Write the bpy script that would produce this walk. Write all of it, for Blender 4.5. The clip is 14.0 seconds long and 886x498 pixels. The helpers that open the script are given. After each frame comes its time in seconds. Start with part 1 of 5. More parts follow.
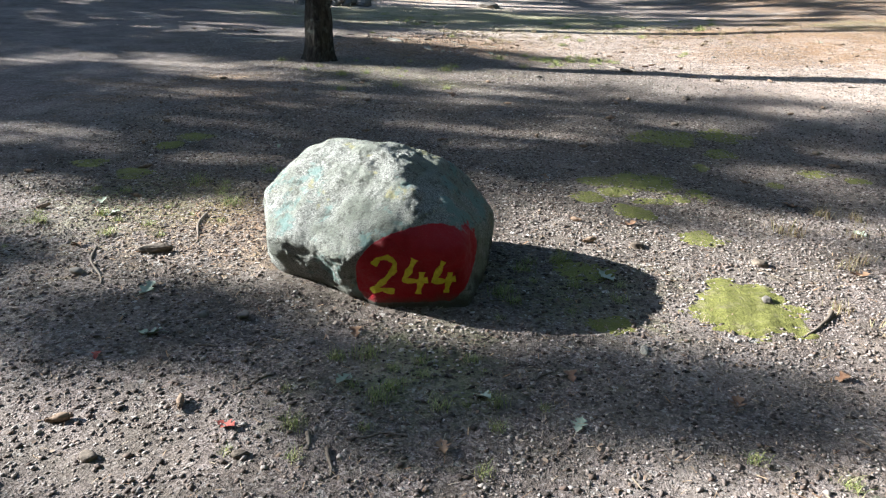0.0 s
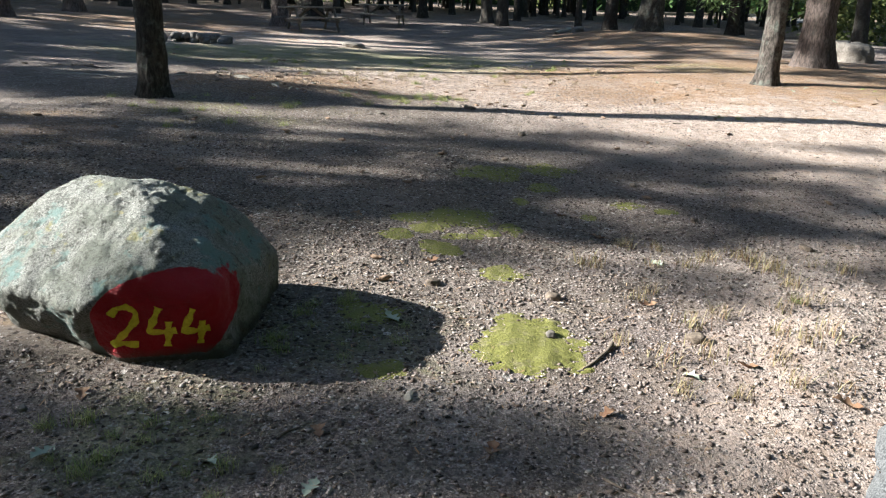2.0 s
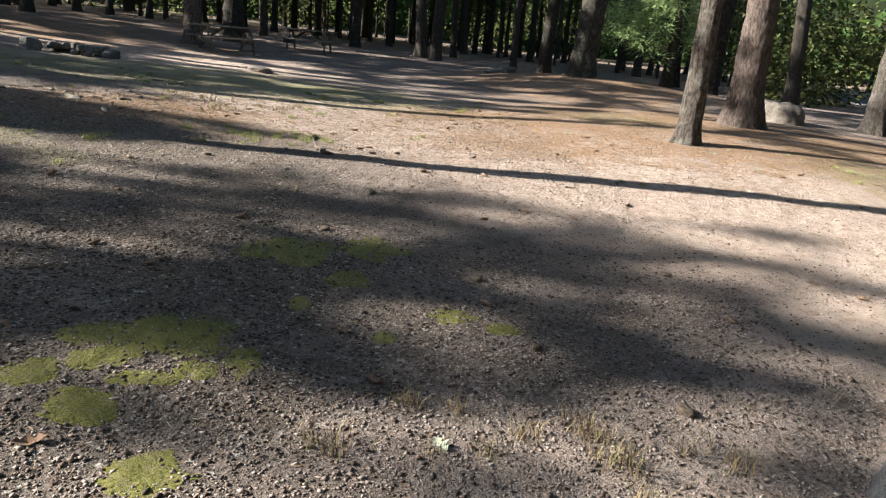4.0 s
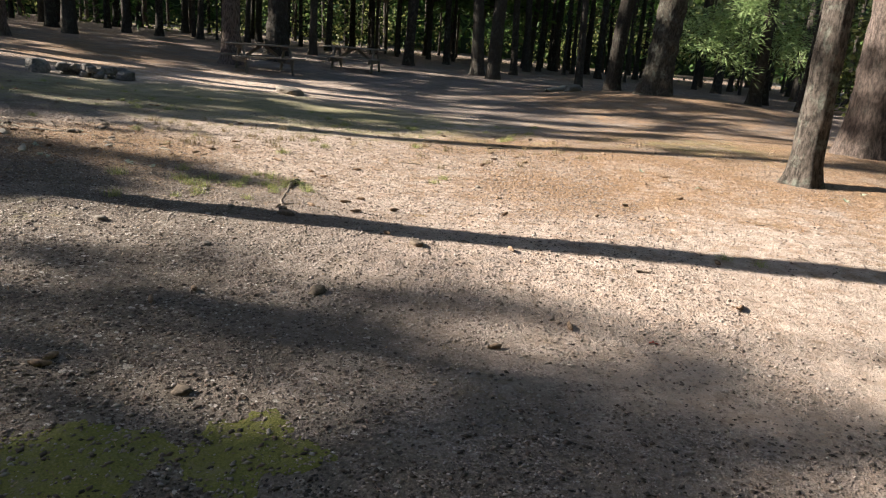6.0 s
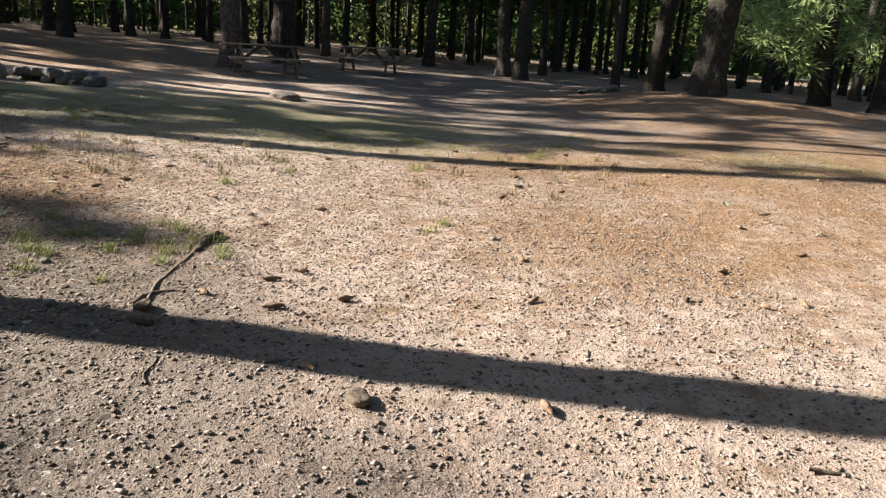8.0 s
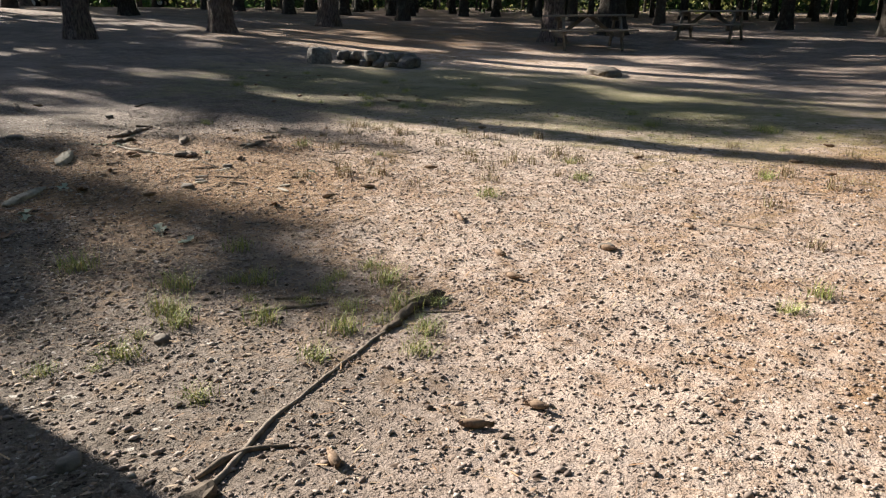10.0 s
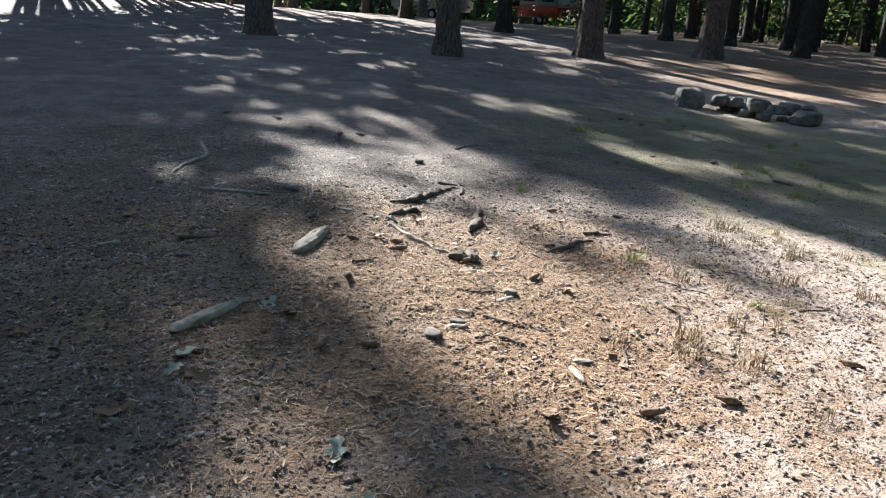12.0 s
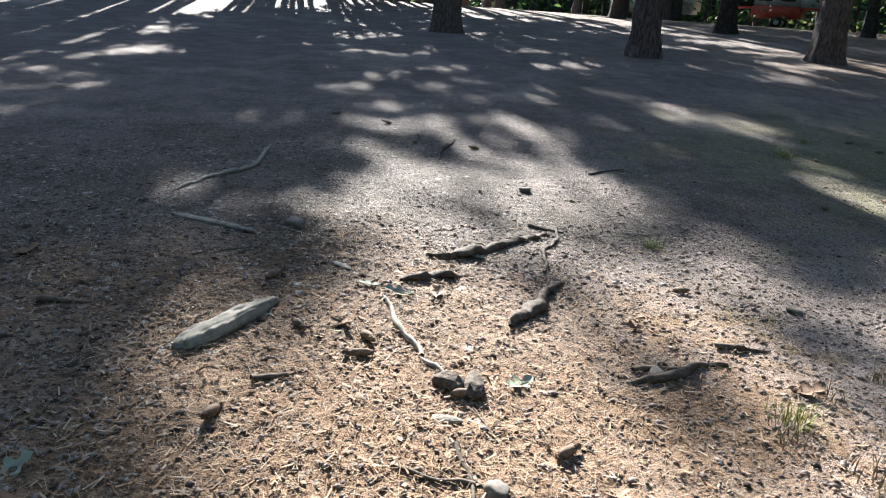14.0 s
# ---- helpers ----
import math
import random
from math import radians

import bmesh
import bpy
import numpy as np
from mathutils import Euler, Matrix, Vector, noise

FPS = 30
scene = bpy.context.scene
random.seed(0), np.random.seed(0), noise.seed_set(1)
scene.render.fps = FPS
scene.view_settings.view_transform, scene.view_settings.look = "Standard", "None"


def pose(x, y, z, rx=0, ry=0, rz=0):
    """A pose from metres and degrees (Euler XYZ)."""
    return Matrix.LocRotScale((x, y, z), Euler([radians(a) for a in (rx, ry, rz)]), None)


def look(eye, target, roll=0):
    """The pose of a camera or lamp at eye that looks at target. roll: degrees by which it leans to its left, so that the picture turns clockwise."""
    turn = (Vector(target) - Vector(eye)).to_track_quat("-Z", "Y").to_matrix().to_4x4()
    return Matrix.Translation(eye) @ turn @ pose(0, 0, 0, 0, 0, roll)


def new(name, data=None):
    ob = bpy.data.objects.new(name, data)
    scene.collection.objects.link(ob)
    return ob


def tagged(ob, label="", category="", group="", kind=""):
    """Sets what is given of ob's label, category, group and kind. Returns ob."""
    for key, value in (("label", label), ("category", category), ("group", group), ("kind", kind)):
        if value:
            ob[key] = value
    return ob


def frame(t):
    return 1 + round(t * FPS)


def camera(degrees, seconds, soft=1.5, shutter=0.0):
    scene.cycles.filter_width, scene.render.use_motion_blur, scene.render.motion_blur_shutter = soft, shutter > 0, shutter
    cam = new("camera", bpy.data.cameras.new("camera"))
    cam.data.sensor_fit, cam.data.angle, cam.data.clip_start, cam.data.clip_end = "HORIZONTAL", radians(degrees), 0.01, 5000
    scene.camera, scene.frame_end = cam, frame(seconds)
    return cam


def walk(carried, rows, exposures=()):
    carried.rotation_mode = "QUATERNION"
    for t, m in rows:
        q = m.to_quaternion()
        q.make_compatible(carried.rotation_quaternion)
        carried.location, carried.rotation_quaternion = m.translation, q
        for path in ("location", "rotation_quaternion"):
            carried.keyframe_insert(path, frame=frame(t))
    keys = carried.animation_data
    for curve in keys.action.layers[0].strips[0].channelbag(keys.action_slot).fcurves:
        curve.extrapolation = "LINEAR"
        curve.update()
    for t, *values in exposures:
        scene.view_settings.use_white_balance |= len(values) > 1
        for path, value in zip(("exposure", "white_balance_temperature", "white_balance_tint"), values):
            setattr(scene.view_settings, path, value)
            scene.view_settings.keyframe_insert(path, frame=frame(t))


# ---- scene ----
cam = camera(63.6, 14.0, soft=1.15)
PATH = [
    (0, (0.858, 0.891, 1.428), (0.637, 2.727, 0.665), 1.4),
    (0.5, (0.864, 0.886, 1.418), (0.645, 2.73, 0.675), 0.9),
    (1, (0.881, 0.9, 1.378), (0.708, 2.762, 0.668), 0.9),
    (1.5, (1.034, 0.967, 1.378), (0.964, 2.846, 0.695), 1.5),
    (2, (1.381, 1.124, 1.375), (1.457, 3.013, 0.723), 2.8),
    (2.5, (1.667, 1.408, 1.343), (1.909, 3.292, 0.718), 4.6),
    (3, (1.971, 1.761, 1.362), (2.312, 3.637, 0.757), 6.2),
    (3.5, (2.247, 2.229, 1.393), (2.553, 4.117, 0.81), 6.7),
    (4, (2.485, 2.816, 1.376), (2.706, 4.724, 0.82), 6.9),
    (4.2, (2.591, 3.037, 1.362), (2.772, 4.949, 0.803), 6.7),
    (6.3, (3.16, 5.706, 1.338), (3.189, 7.635, 0.811), 6.0),
    (6.5, (3.197, 5.975, 1.31), (3.255, 7.904, 0.786), 6.1),
    (7, (3.249, 6.581, 1.289), (3.349, 8.512, 0.779), 6.1),
    (7.2, (3.251, 6.827, 1.318), (3.365, 8.758, 0.809), 6.2),
    (9.3, (3.371, 8.964, 1.141), (2.737, 10.761, 0.533), 2.3),
    (9.5, (3.281, 9.154, 1.162), (2.568, 10.918, 0.544), 2.1),
    (10, (3.051, 9.61, 1.152), (2.166, 11.284, 0.507), 1.3),
    (10.5, (2.7, 10.043, 1.148), (1.665, 11.619, 0.483), 1.3),
    (11, (2.386, 10.46, 1.168), (1.216, 11.933, 0.487), 2.2),
    (11.5, (2.074, 10.853, 1.234), (0.718, 12.161, 0.564), 3.4),
    (12, (1.78, 11.188, 1.287), (0.223, 12.267, 0.646), 4.4),
    (12.5, (1.544, 11.523, 1.223), (-0.138, 12.411, 0.606), 5.0),
    (13, (1.254, 11.86, 1.178), (-0.447, 12.685, 0.527), 5.9),
    (13.5, (1.011, 12.234, 1.164), (-0.729, 12.944, 0.479), 5.6),
    (14, (0.733, 12.612, 1.151), (-1.064, 13.178, 0.48), 4.2),
]
SLOPE, PIVOT = (-0.030, -0.008), (2.0, 6.0)  # the clearing falls gently to the road
LAND = Matrix.Translation((*PIVOT, 0)) @ Vector((0, 0, 1)).rotation_difference(Vector((-SLOPE[0], -SLOPE[1], 1))).to_matrix().to_4x4() @ Matrix.Translation((-PIVOT[0], -PIVOT[1], 0))
walk(cam, [(t, LAND @ look(eye, target, roll)) for t, eye, target, roll in PATH], [(0.0, 2.35, 5500, 5), (1.5, 2.28, 5600, 5), (3.0, 1.98, 5900, 7), (6.5, 1.92, 6500, 10), (10.0, 1.72, 6450, 10), (11.5, 1.95, 5950, 9), (12.5, 2.38, 5600, 7), (14.0, 2.36, 5750, 8)])

# ---- light ----
SUN_EL, SUN_AZ = radians(27.0), Vector((-1.0, 0.10))  # the sun stands low, far to the side
sun_dir = Vector((SUN_AZ.x, SUN_AZ.y, 0)).normalized() * math.cos(SUN_EL) + Vector((0, 0, math.sin(SUN_EL)))
sun = new("sun", bpy.data.lights.new("sun", "SUN"))
sun.data.energy, sun.data.angle, sun.data.color = 5.0, radians(0.53), (1.0, 0.93, 0.82)
sun.matrix_world = Matrix.Translation((-20, 5, 30)) @ sun_dir.to_track_quat("Z", "Y").to_matrix().to_4x4()
world = bpy.data.worlds.new("sky")
scene.world = world
world.use_nodes = True
wn = world.node_tree.nodes
sky = wn.new("ShaderNodeTexSky")
sky.sky_type, sky.sun_disc = "NISHITA", False
sky.sun_elevation, sky.sun_rotation = SUN_EL, math.atan2(sun_dir.x, sun_dir.y)
wn["Background"].inputs["Strength"].default_value = 0.05
world.node_tree.links.new(sky.outputs["Color"], wn["Background"].inputs["Color"])


# ---- materials ----
class Mat:
    """A small node-tree builder round one Principled shader."""

    def __init__(self, name, rough=0.9):
        self.m = bpy.data.materials.new(name)
        self.m.use_nodes = True
        self.t = self.m.node_tree
        self.b = self.t.nodes["Principled BSDF"]
        self.b.inputs["Roughness"].default_value = rough
        self.b.inputs["Specular IOR Level"].default_value = 0.25
        self.pos = self.node("ShaderNodeNewGeometry").outputs["Position"]

    def node(self, kind, **props):
        n = self.t.nodes.new(kind)
        for k, v in props.items():
            n.inputs[k].default_value = v
        return n

    def link(self, a, b):
        self.t.links.new(a, b)

    def noise(self, scale, detail=4.0, rough=0.6, vec=None, stretch=None):
        n = self.node("ShaderNodeTexNoise", Scale=scale, Detail=detail, Roughness=rough)
        v = vec or self.pos
        if stretch:
            mp = self.node("ShaderNodeMapping", Scale=stretch)
            self.link(v, mp.inputs["Vector"])
            v = mp.outputs["Vector"]
        self.link(v, n.inputs["Vector"])
        return n.outputs["Fac"]

    def voronoi(self, scale, out="Distance", feature="F1", vec=None):
        n = self.node("ShaderNodeTexVoronoi", Scale=scale)
        n.feature = feature
        self.link(vec or self.pos, n.inputs["Vector"])
        return n.outputs[out]

    def ramp(self, fac, *stops):
        n = self.node("ShaderNodeValToRGB")
        e = n.color_ramp.elements
        while len(e) < len(stops):
            e.new(0.5)
        for el, (p, c) in zip(e, stops):
            el.position, el.color = p, (*c, 1) if len(c) == 3 else c
        self.link(fac, n.inputs["Fac"])
        return n.outputs["Color"]

    def mix(self, fac, a, b, mode="MIX"):
        n = self.node("ShaderNodeMix")
        n.data_type, n.blend_type = "RGBA", mode
        for sock, v in ((n.inputs[0], fac), (n.inputs[6], a), (n.inputs[7], b)):
            if isinstance(v, (int, float)):
                sock.default_value = v
            elif isinstance(v, tuple):
                sock.default_value = (*v, 1)
            else:
                self.link(v, sock)
        return n.outputs[2]

    def maths(self, op, a, b=0.0, clamp=False):
        n = self.node("ShaderNodeMath")
        n.operation, n.use_clamp = op, clamp
        for sock, v in ((n.inputs[0], a), (n.inputs[1], b)):
            if isinstance(v, (int, float)):
                sock.default_value = v
            else:
                self.link(v, sock)
        return n.outputs[0]

    def attr(self, name):
        n = self.node("ShaderNodeAttribute")
        n.attribute_name = name
        return n.outputs["Fac"]

    def random(self):
        return self.node("ShaderNodeObjectInfo").outputs["Random"]

    def island(self):
        return self.node("ShaderNodeNewGeometry").outputs["Random Per Island"]

    def colour(self, c):
        if isinstance(c, tuple):
            self.b.inputs["Base Color"].default_value = (*c, 1)
        else:
            self.link(c, self.b.inputs["Base Color"])
        return self

    def bump(self, height, strength=0.5, dist=0.01):
        n = self.node("ShaderNodeBump", Strength=strength, Distance=dist)
        self.link(height, n.inputs["Height"])
        if self.b.inputs["Normal"].links:
            self.link(self.b.inputs["Normal"].links[0].from_socket, n.inputs["Normal"])
        self.link(n.outputs["Normal"], self.b.inputs["Normal"])
        return self


def grey(v, r=1.0, g=1.0, b=1.0):
    return (v * r, v * g, v * b)


def ground_material():
    m = Mat("ground")
    fine, mid, big = m.noise(90, 5), m.noise(9, 6, 0.7), m.noise(1.7, 4)
    cell = m.voronoi(120, "Color")
    sepv = m.node("ShaderNodeSeparateColor")
    m.link(cell, sepv.inputs[0])
    grain = sepv.outputs[0]
    gravel = m.ramp(grain, (0.0, (0.115, 0.083, 0.07)), (0.45, (0.235, 0.18, 0.155)), (0.85, (0.35, 0.28, 0.245)), (1.0, (0.50, 0.43, 0.39)))
    gravel = m.mix(m.ramp(mid, (0.35, grey(0)), (0.7, grey(0.75))), gravel, (0.21, 0.165, 0.14))
    sand = m.mix(fine, (0.42, 0.32, 0.26), (0.60, 0.49, 0.415))
    sand = m.mix(m.ramp(mid, (0.42, grey(0)), (0.62, grey(0.6))), sand, (0.29, 0.195, 0.135))
    needle_n = m.noise(60, 6, 0.7, stretch=(1.0, 0.25, 1.0))
    litter = m.ramp(needle_n, (0.28, (0.095, 0.055, 0.032)), (0.5, (0.29, 0.175, 0.10)), (0.72, (0.48, 0.335, 0.21)))
    humus = m.mix(fine, (0.10, 0.078, 0.06), (0.24, 0.19, 0.155))
    grass = m.mix(fine, (0.10, 0.12, 0.035), (0.30, 0.29, 0.10))

    def mask(name, soft=0.25):
        s = m.maths("ADD", m.attr(name), m.maths("MULTIPLY", m.maths("ADD", mid, m.maths("ADD", big, -1.0)), 1.3))
        return m.ramp(s, (0.5 - soft, grey(0)), (0.5 + soft, grey(1)))

    speck = m.ramp(m.noise(42, 4, 0.65), (0.52, grey(0)), (0.64, grey(1)))
    gravel = m.mix(m.maths("MULTIPLY", speck, 0.75), gravel, (0.075, 0.055, 0.045))
    humus = m.mix(m.maths("MULTIPLY", m.ramp(m.noise(47, 4, 0.65), (0.5, grey(0)), (0.66, grey(1))), 0.6), humus, (0.33, 0.28, 0.24))
    sand = m.mix(m.maths("MULTIPLY", speck, 0.3), sand, (0.18, 0.12, 0.085))
    def chips(scale, share, size):
        """Scattered crumbs: a mask, and a value of its own for each."""
        warp = m.node("ShaderNodeTexNoise", Scale=scale * 1.6, Detail=2.0)
        m.link(m.pos, warp.inputs["Vector"])
        at = m.mix(0.5 / scale, m.pos, warp.outputs["Color"], "ADD")
        v = m.node("ShaderNodeTexVoronoi", Scale=scale)
        m.link(at, v.inputs["Vector"])
        sep = m.node("ShaderNodeSeparateColor")
        m.link(v.outputs["Color"], sep.inputs[0])
        near = m.maths("LESS_THAN", v.outputs["Distance"], m.maths("MULTIPLY", sep.outputs[2], size))
        return m.maths("MULTIPLY", near, m.maths("LESS_THAN", sep.outputs[0], share)), sep.outputs[1]

    crumb_tone = ((0.0, (0.022, 0.016, 0.013)), (0.55, (0.07, 0.05, 0.038)), (0.8, (0.16, 0.11, 0.08)), (0.88, (0.42, 0.37, 0.32)), (1.0, (0.55, 0.50, 0.45)))
    c = m.mix(mask("sand"), gravel, sand)
    c = m.mix(mask("humus"), c, humus)
    c = m.mix(mask("litter"), c, litter)
    c = m.mix(m.maths("MULTIPLY", mask("grass"), 0.55), c, grass)
    # dark mottling puts dappled shade, with humus tones, into the ground colour
    patchy = m.ramp(m.noise(2.6, 8, 0.72), (0.46, grey(0)), (0.62, grey(0.6)))
    c = m.mix(m.maths("MULTIPLY", patchy, m.maths("SUBTRACT", 1.0, mask("sand"))), c, m.mix(fine, (0.05, 0.042, 0.03), (0.15, 0.118, 0.085)))
    c = m.mix(m.ramp(m.noise(0.9, 6, 0.7), (0.5, grey(0)), (0.68, grey(0.4))), c, m.mix(fine, (0.42, 0.34, 0.285), (0.58, 0.49, 0.42)))
    bare = m.maths("SUBTRACT", 1.0, m.maths("MULTIPLY", mask("sand"), 0.62))
    for scale, share, size in ((34, 0.6, 0.6), (66, 0.65, 0.66), (14, 0.3, 0.36)):
        fac, tone = chips(scale, share, size)
        fac = m.maths("MULTIPLY", fac, m.maths("LESS_THAN", m.noise(6 + scale * 0.1, 3), m.maths("MULTIPLY", bare, 0.62)))
        c = m.mix(m.maths("MULTIPLY", fac, m.maths("ADD", 0.3, m.maths("MULTIPLY", mask("humus"), 0.6))), c, m.ramp(tone, *crumb_tone))
        m.bump(fac, 0.5, 0.18 / scale)
    m.colour(c)
    m.bump(m.noise(5, 6, 0.6), 0.7, 0.06)
    m.bump(m.noise(28, 5, 0.6), 1.0, 0.04)
    m.bump(m.voronoi(120), 0.8, 0.005)
    m.bump(m.noise(170, 3, 0.6), 1.0, 0.008)
    m.bump(fine, 0.6, 0.008)
    return m.m


def asphalt_material():
    m = Mat("asphalt", 0.85)
    c = m.ramp(m.voronoi(160, "Color"), (0.2, (0.045, 0.045, 0.046)), (0.8, (0.145, 0.143, 0.14)))
    c = m.mix(m.ramp(m.noise(2.5, 5), (0.4, grey(0)), (0.75, grey(0.5))), c, (0.17, 0.16, 0.15))
    m.colour(c).bump(m.voronoi(160), 0.7, 0.006)
    return m.m


def bark_material(name, dark, light, lichen=0.3):
    m = Mat(name, 0.95)
    plates = m.noise(24, 8, 0.78, stretch=(1, 1, 0.32))
    c = m.ramp(plates, (0.42, dark), (0.5, tuple(0.55 * q for q in light)), (0.6, light))
    c = m.mix(m.ramp(m.noise(7, 5, 0.7), (0.52, grey(0)), (0.66, grey(lichen))), c, (0.30, 0.33, 0.27))
    c = m.mix(m.maths("MULTIPLY", m.random(), 0.35), c, grey(0.12, 1, 0.85, 0.7))
    m.colour(c).bump(plates, 1.0, 0.09).bump(m.noise(120, 3), 0.4, 0.006)
    return m.m


def leaf_material(name, a, b, c):
    m = Mat(name, 0.6)
    m.colour(m.mix(0.35, m.ramp(m.island(), (0.0, a), (0.6, b), (1.0, c)), m.ramp(m.noise(0.25, 2), (0.35, a), (0.65, c))))
    m.b.inputs["Transmission Weight"].default_value = 0.0
    tr = m.node("ShaderNodeBsdfTranslucent")
    m.link(m.b.inputs["Base Color"].links[0].from_socket, tr.inputs["Color"])
    mx = m.node("ShaderNodeMixShader", Fac=0.4)
    m.link(m.b.outputs[0], mx.inputs[1])
    m.link(tr.outputs[0], mx.inputs[2])
    m.link(mx.outputs[0], m.t.nodes["Material Output"].inputs["Surface"])
    return m.m


def plain_material(name, a, b, scale=20.0, rough=0.85, bump=0.3, stretch=None, dist=0.006):
    m = Mat(name, rough)
    n = m.noise(scale, 6, 0.65, stretch=stretch)
    c = m.ramp(n, (0.3, a), (0.7, b))
    c = m.mix(m.maths("MULTIPLY", m.random(), 0.3), c, tuple(x * 0.5 for x in a))
    m.colour(c).bump(n, bump, dist)
    return m.m


def island_material(name, rough, *cols):
    m = Mat(name, rough)
    step = 1.0 / max(1, len(cols) - 1)
    m.colour(m.mix(m.maths("MULTIPLY", m.noise(60), 0.4), m.ramp(m.island(), *[(i * step, c) for i, c in enumerate(cols)]), (0.12, 0.1, 0.085)))
    return m.m


def rock_material():
    m = Mat("lichen_granite", 0.93)
    speck = m.noise(130, 4, 0.75)
    c = m.ramp(speck, (0.36, (0.10, 0.095, 0.08)), (0.47, (0.24, 0.23, 0.20)), (0.62, (0.43, 0.415, 0.365)))
    c = m.mix(m.ramp(m.noise(3.6, 6, 0.65), (0.44, grey(0)), (0.58, grey(0.85))), c, m.mix(speck, (0.11, 0.115, 0.085), (0.31, 0.31, 0.25)))
    c = m.mix(m.ramp(m.noise(4.4, 7, 0.7), (0.54, grey(0)), (0.60, grey(0.9))), c, m.mix(speck, (0.10, 0.165, 0.145), (0.29, 0.37, 0.33)))
    c = m.mix(m.ramp(m.noise(21, 6, 0.7), (0.54, grey(0)), (0.62, grey(0.75))), c, (0.085, 0.08, 0.065))
    c = m.mix(m.ramp(m.noise(6.1, 5, 0.65), (0.62, grey(0)), (0.67, grey(0.75))), c, (0.33, 0.29, 0.13))
    edge = m.maths("ADD", m.attr("paint"), m.maths("MULTIPLY", m.maths("SUBTRACT", m.noise(30, 5, 0.7), 0.5), 0.3))
    red = m.mix(m.noise(16, 5, 0.7), (0.30, 0.004, 0.012), (0.50, 0.015, 0.025))
    red = m.mix(m.ramp(m.noise(140, 3), (0.62, grey(0)), (0.75, grey(0.5))), red, (0.10, 0.02, 0.02))
    pm = m.ramp(edge, (0.47, grey(0)), (0.53, grey(1)))
    c = m.mix(pm, c, red)
    base = m.maths("ADD", m.attr("soil"), m.maths("MULTIPLY", m.maths("SUBTRACT", m.noise(9, 5), 0.5), 0.9))
    c = m.mix(m.ramp(base, (0.4, grey(0)), (0.75, grey(0.85))), c, (0.085, 0.072, 0.055))
    m.colour(c)
    m.link(m.maths("SUBTRACT", 0.93, m.maths("MULTIPLY", pm, 0.35)), m.b.inputs["Roughness"])
    m.bump(m.noise(14, 8, 0.75), 0.7, 0.04).bump(m.noise(70, 6, 0.75), 1.0, 0.014).bump(speck, 0.5, 0.004)
    return m.m


def moss_material():
    m = Mat("moss", 0.95)
    n = m.noise(110, 6, 0.7)
    c = m.ramp(n, (0.3, (0.085, 0.085, 0.02)), (0.55, (0.17, 0.16, 0.04)), (0.75, (0.27, 0.245, 0.08)))
    c = m.mix(m.ramp(m.noise(14, 6, 0.75), (0.52, grey(0)), (0.68, grey(0.6))), c, m.mix(n, (0.11, 0.085, 0.06), (0.30, 0.24, 0.18)))
    m.colour(c).bump(n, 0.9, 0.008)
    return m.m


GROUND, ASPHALT, ROCK = ground_material(), asphalt_material(), rock_material()
BARK_OAK = bark_material("grey_bark", (0.035, 0.029, 0.024), (0.19, 0.155, 0.13), 0.5)
BARK_DARK = bark_material("mossy_and_shaded_bark", (0.02, 0.018, 0.014), (0.10, 0.085, 0.065), 0.35)
BARK_PINE = bark_material("pine_bark", (0.06, 0.042, 0.036), (0.28, 0.205, 0.175), 0.15)
# near-black tone puts the backlit trunks' shade into the bark colour
BARK_SHADED = bark_material("shade_toned_bark", (0.014, 0.011, 0.009), (0.06, 0.047, 0.037), 0.2)
NEEDLES = leaf_material("pine_needles", (0.035, 0.075, 0.02), (0.07, 0.13, 0.035), (0.13, 0.20, 0.05))
LEAVES = leaf_material("green_leaves", (0.03, 0.045, 0.016), (0.085, 0.11, 0.035), (0.34, 0.34, 0.11))
# brightened green stands in for sun on the boughs
BOUGH = leaf_material("sunlit_tone_needles", (0.20, 0.30, 0.10), (0.34, 0.46, 0.18), (0.50, 0.60, 0.28))
TABLE_WOOD = plain_material("weathered_wood", (0.12, 0.10, 0.08), (0.30, 0.26, 0.215), 12, stretch=(0.3, 3, 3))
DEADWOOD = plain_material("grey_deadwood", (0.22, 0.19, 0.15), (0.48, 0.43, 0.35), 30)
STICK = plain_material("brown_stick", (0.075, 0.055, 0.04), (0.24, 0.19, 0.145), 40, bump=0.6)
WEATHERED = plain_material("weathered_root", (0.13, 0.10, 0.08), (0.34, 0.28, 0.22), 35, bump=0.7)
ROOT = plain_material("dark_root", (0.055, 0.04, 0.03), (0.22, 0.17, 0.125), 30, bump=0.8, dist=0.012)
CONE = plain_material("pine_cone", (0.12, 0.075, 0.048), (0.36, 0.25, 0.17), 60)
STONE = plain_material("field_stone", (0.09, 0.075, 0.062), (0.25, 0.215, 0.18), 25, bump=0.5)
SOOT = plain_material("sooty_stone", (0.07, 0.062, 0.055), (0.26, 0.235, 0.21), 14, bump=0.5)
OAK_LEAF = plain_material("dry_leaf", (0.16, 0.075, 0.04), (0.34, 0.22, 0.13), 25, 0.7)
PALE_LEAF = plain_material("pale_leaf", (0.26, 0.29, 0.20), (0.45, 0.47, 0.36), 25, 0.7)
RED_LEAF = plain_material("red_leaf", (0.22, 0.04, 0.03), (0.36, 0.10, 0.07), 25, 0.7)
MOSS = moss_material()
YELLOW = plain_material("yellow_paint", (0.50, 0.36, 0.01), (0.72, 0.58, 0.03), 60, 0.6, 0.4)
GRASS = island_material("grass_blades", 0.6, (0.10, 0.16, 0.03), (0.24, 0.30, 0.07), (0.45, 0.46, 0.14), (0.50, 0.42, 0.20))
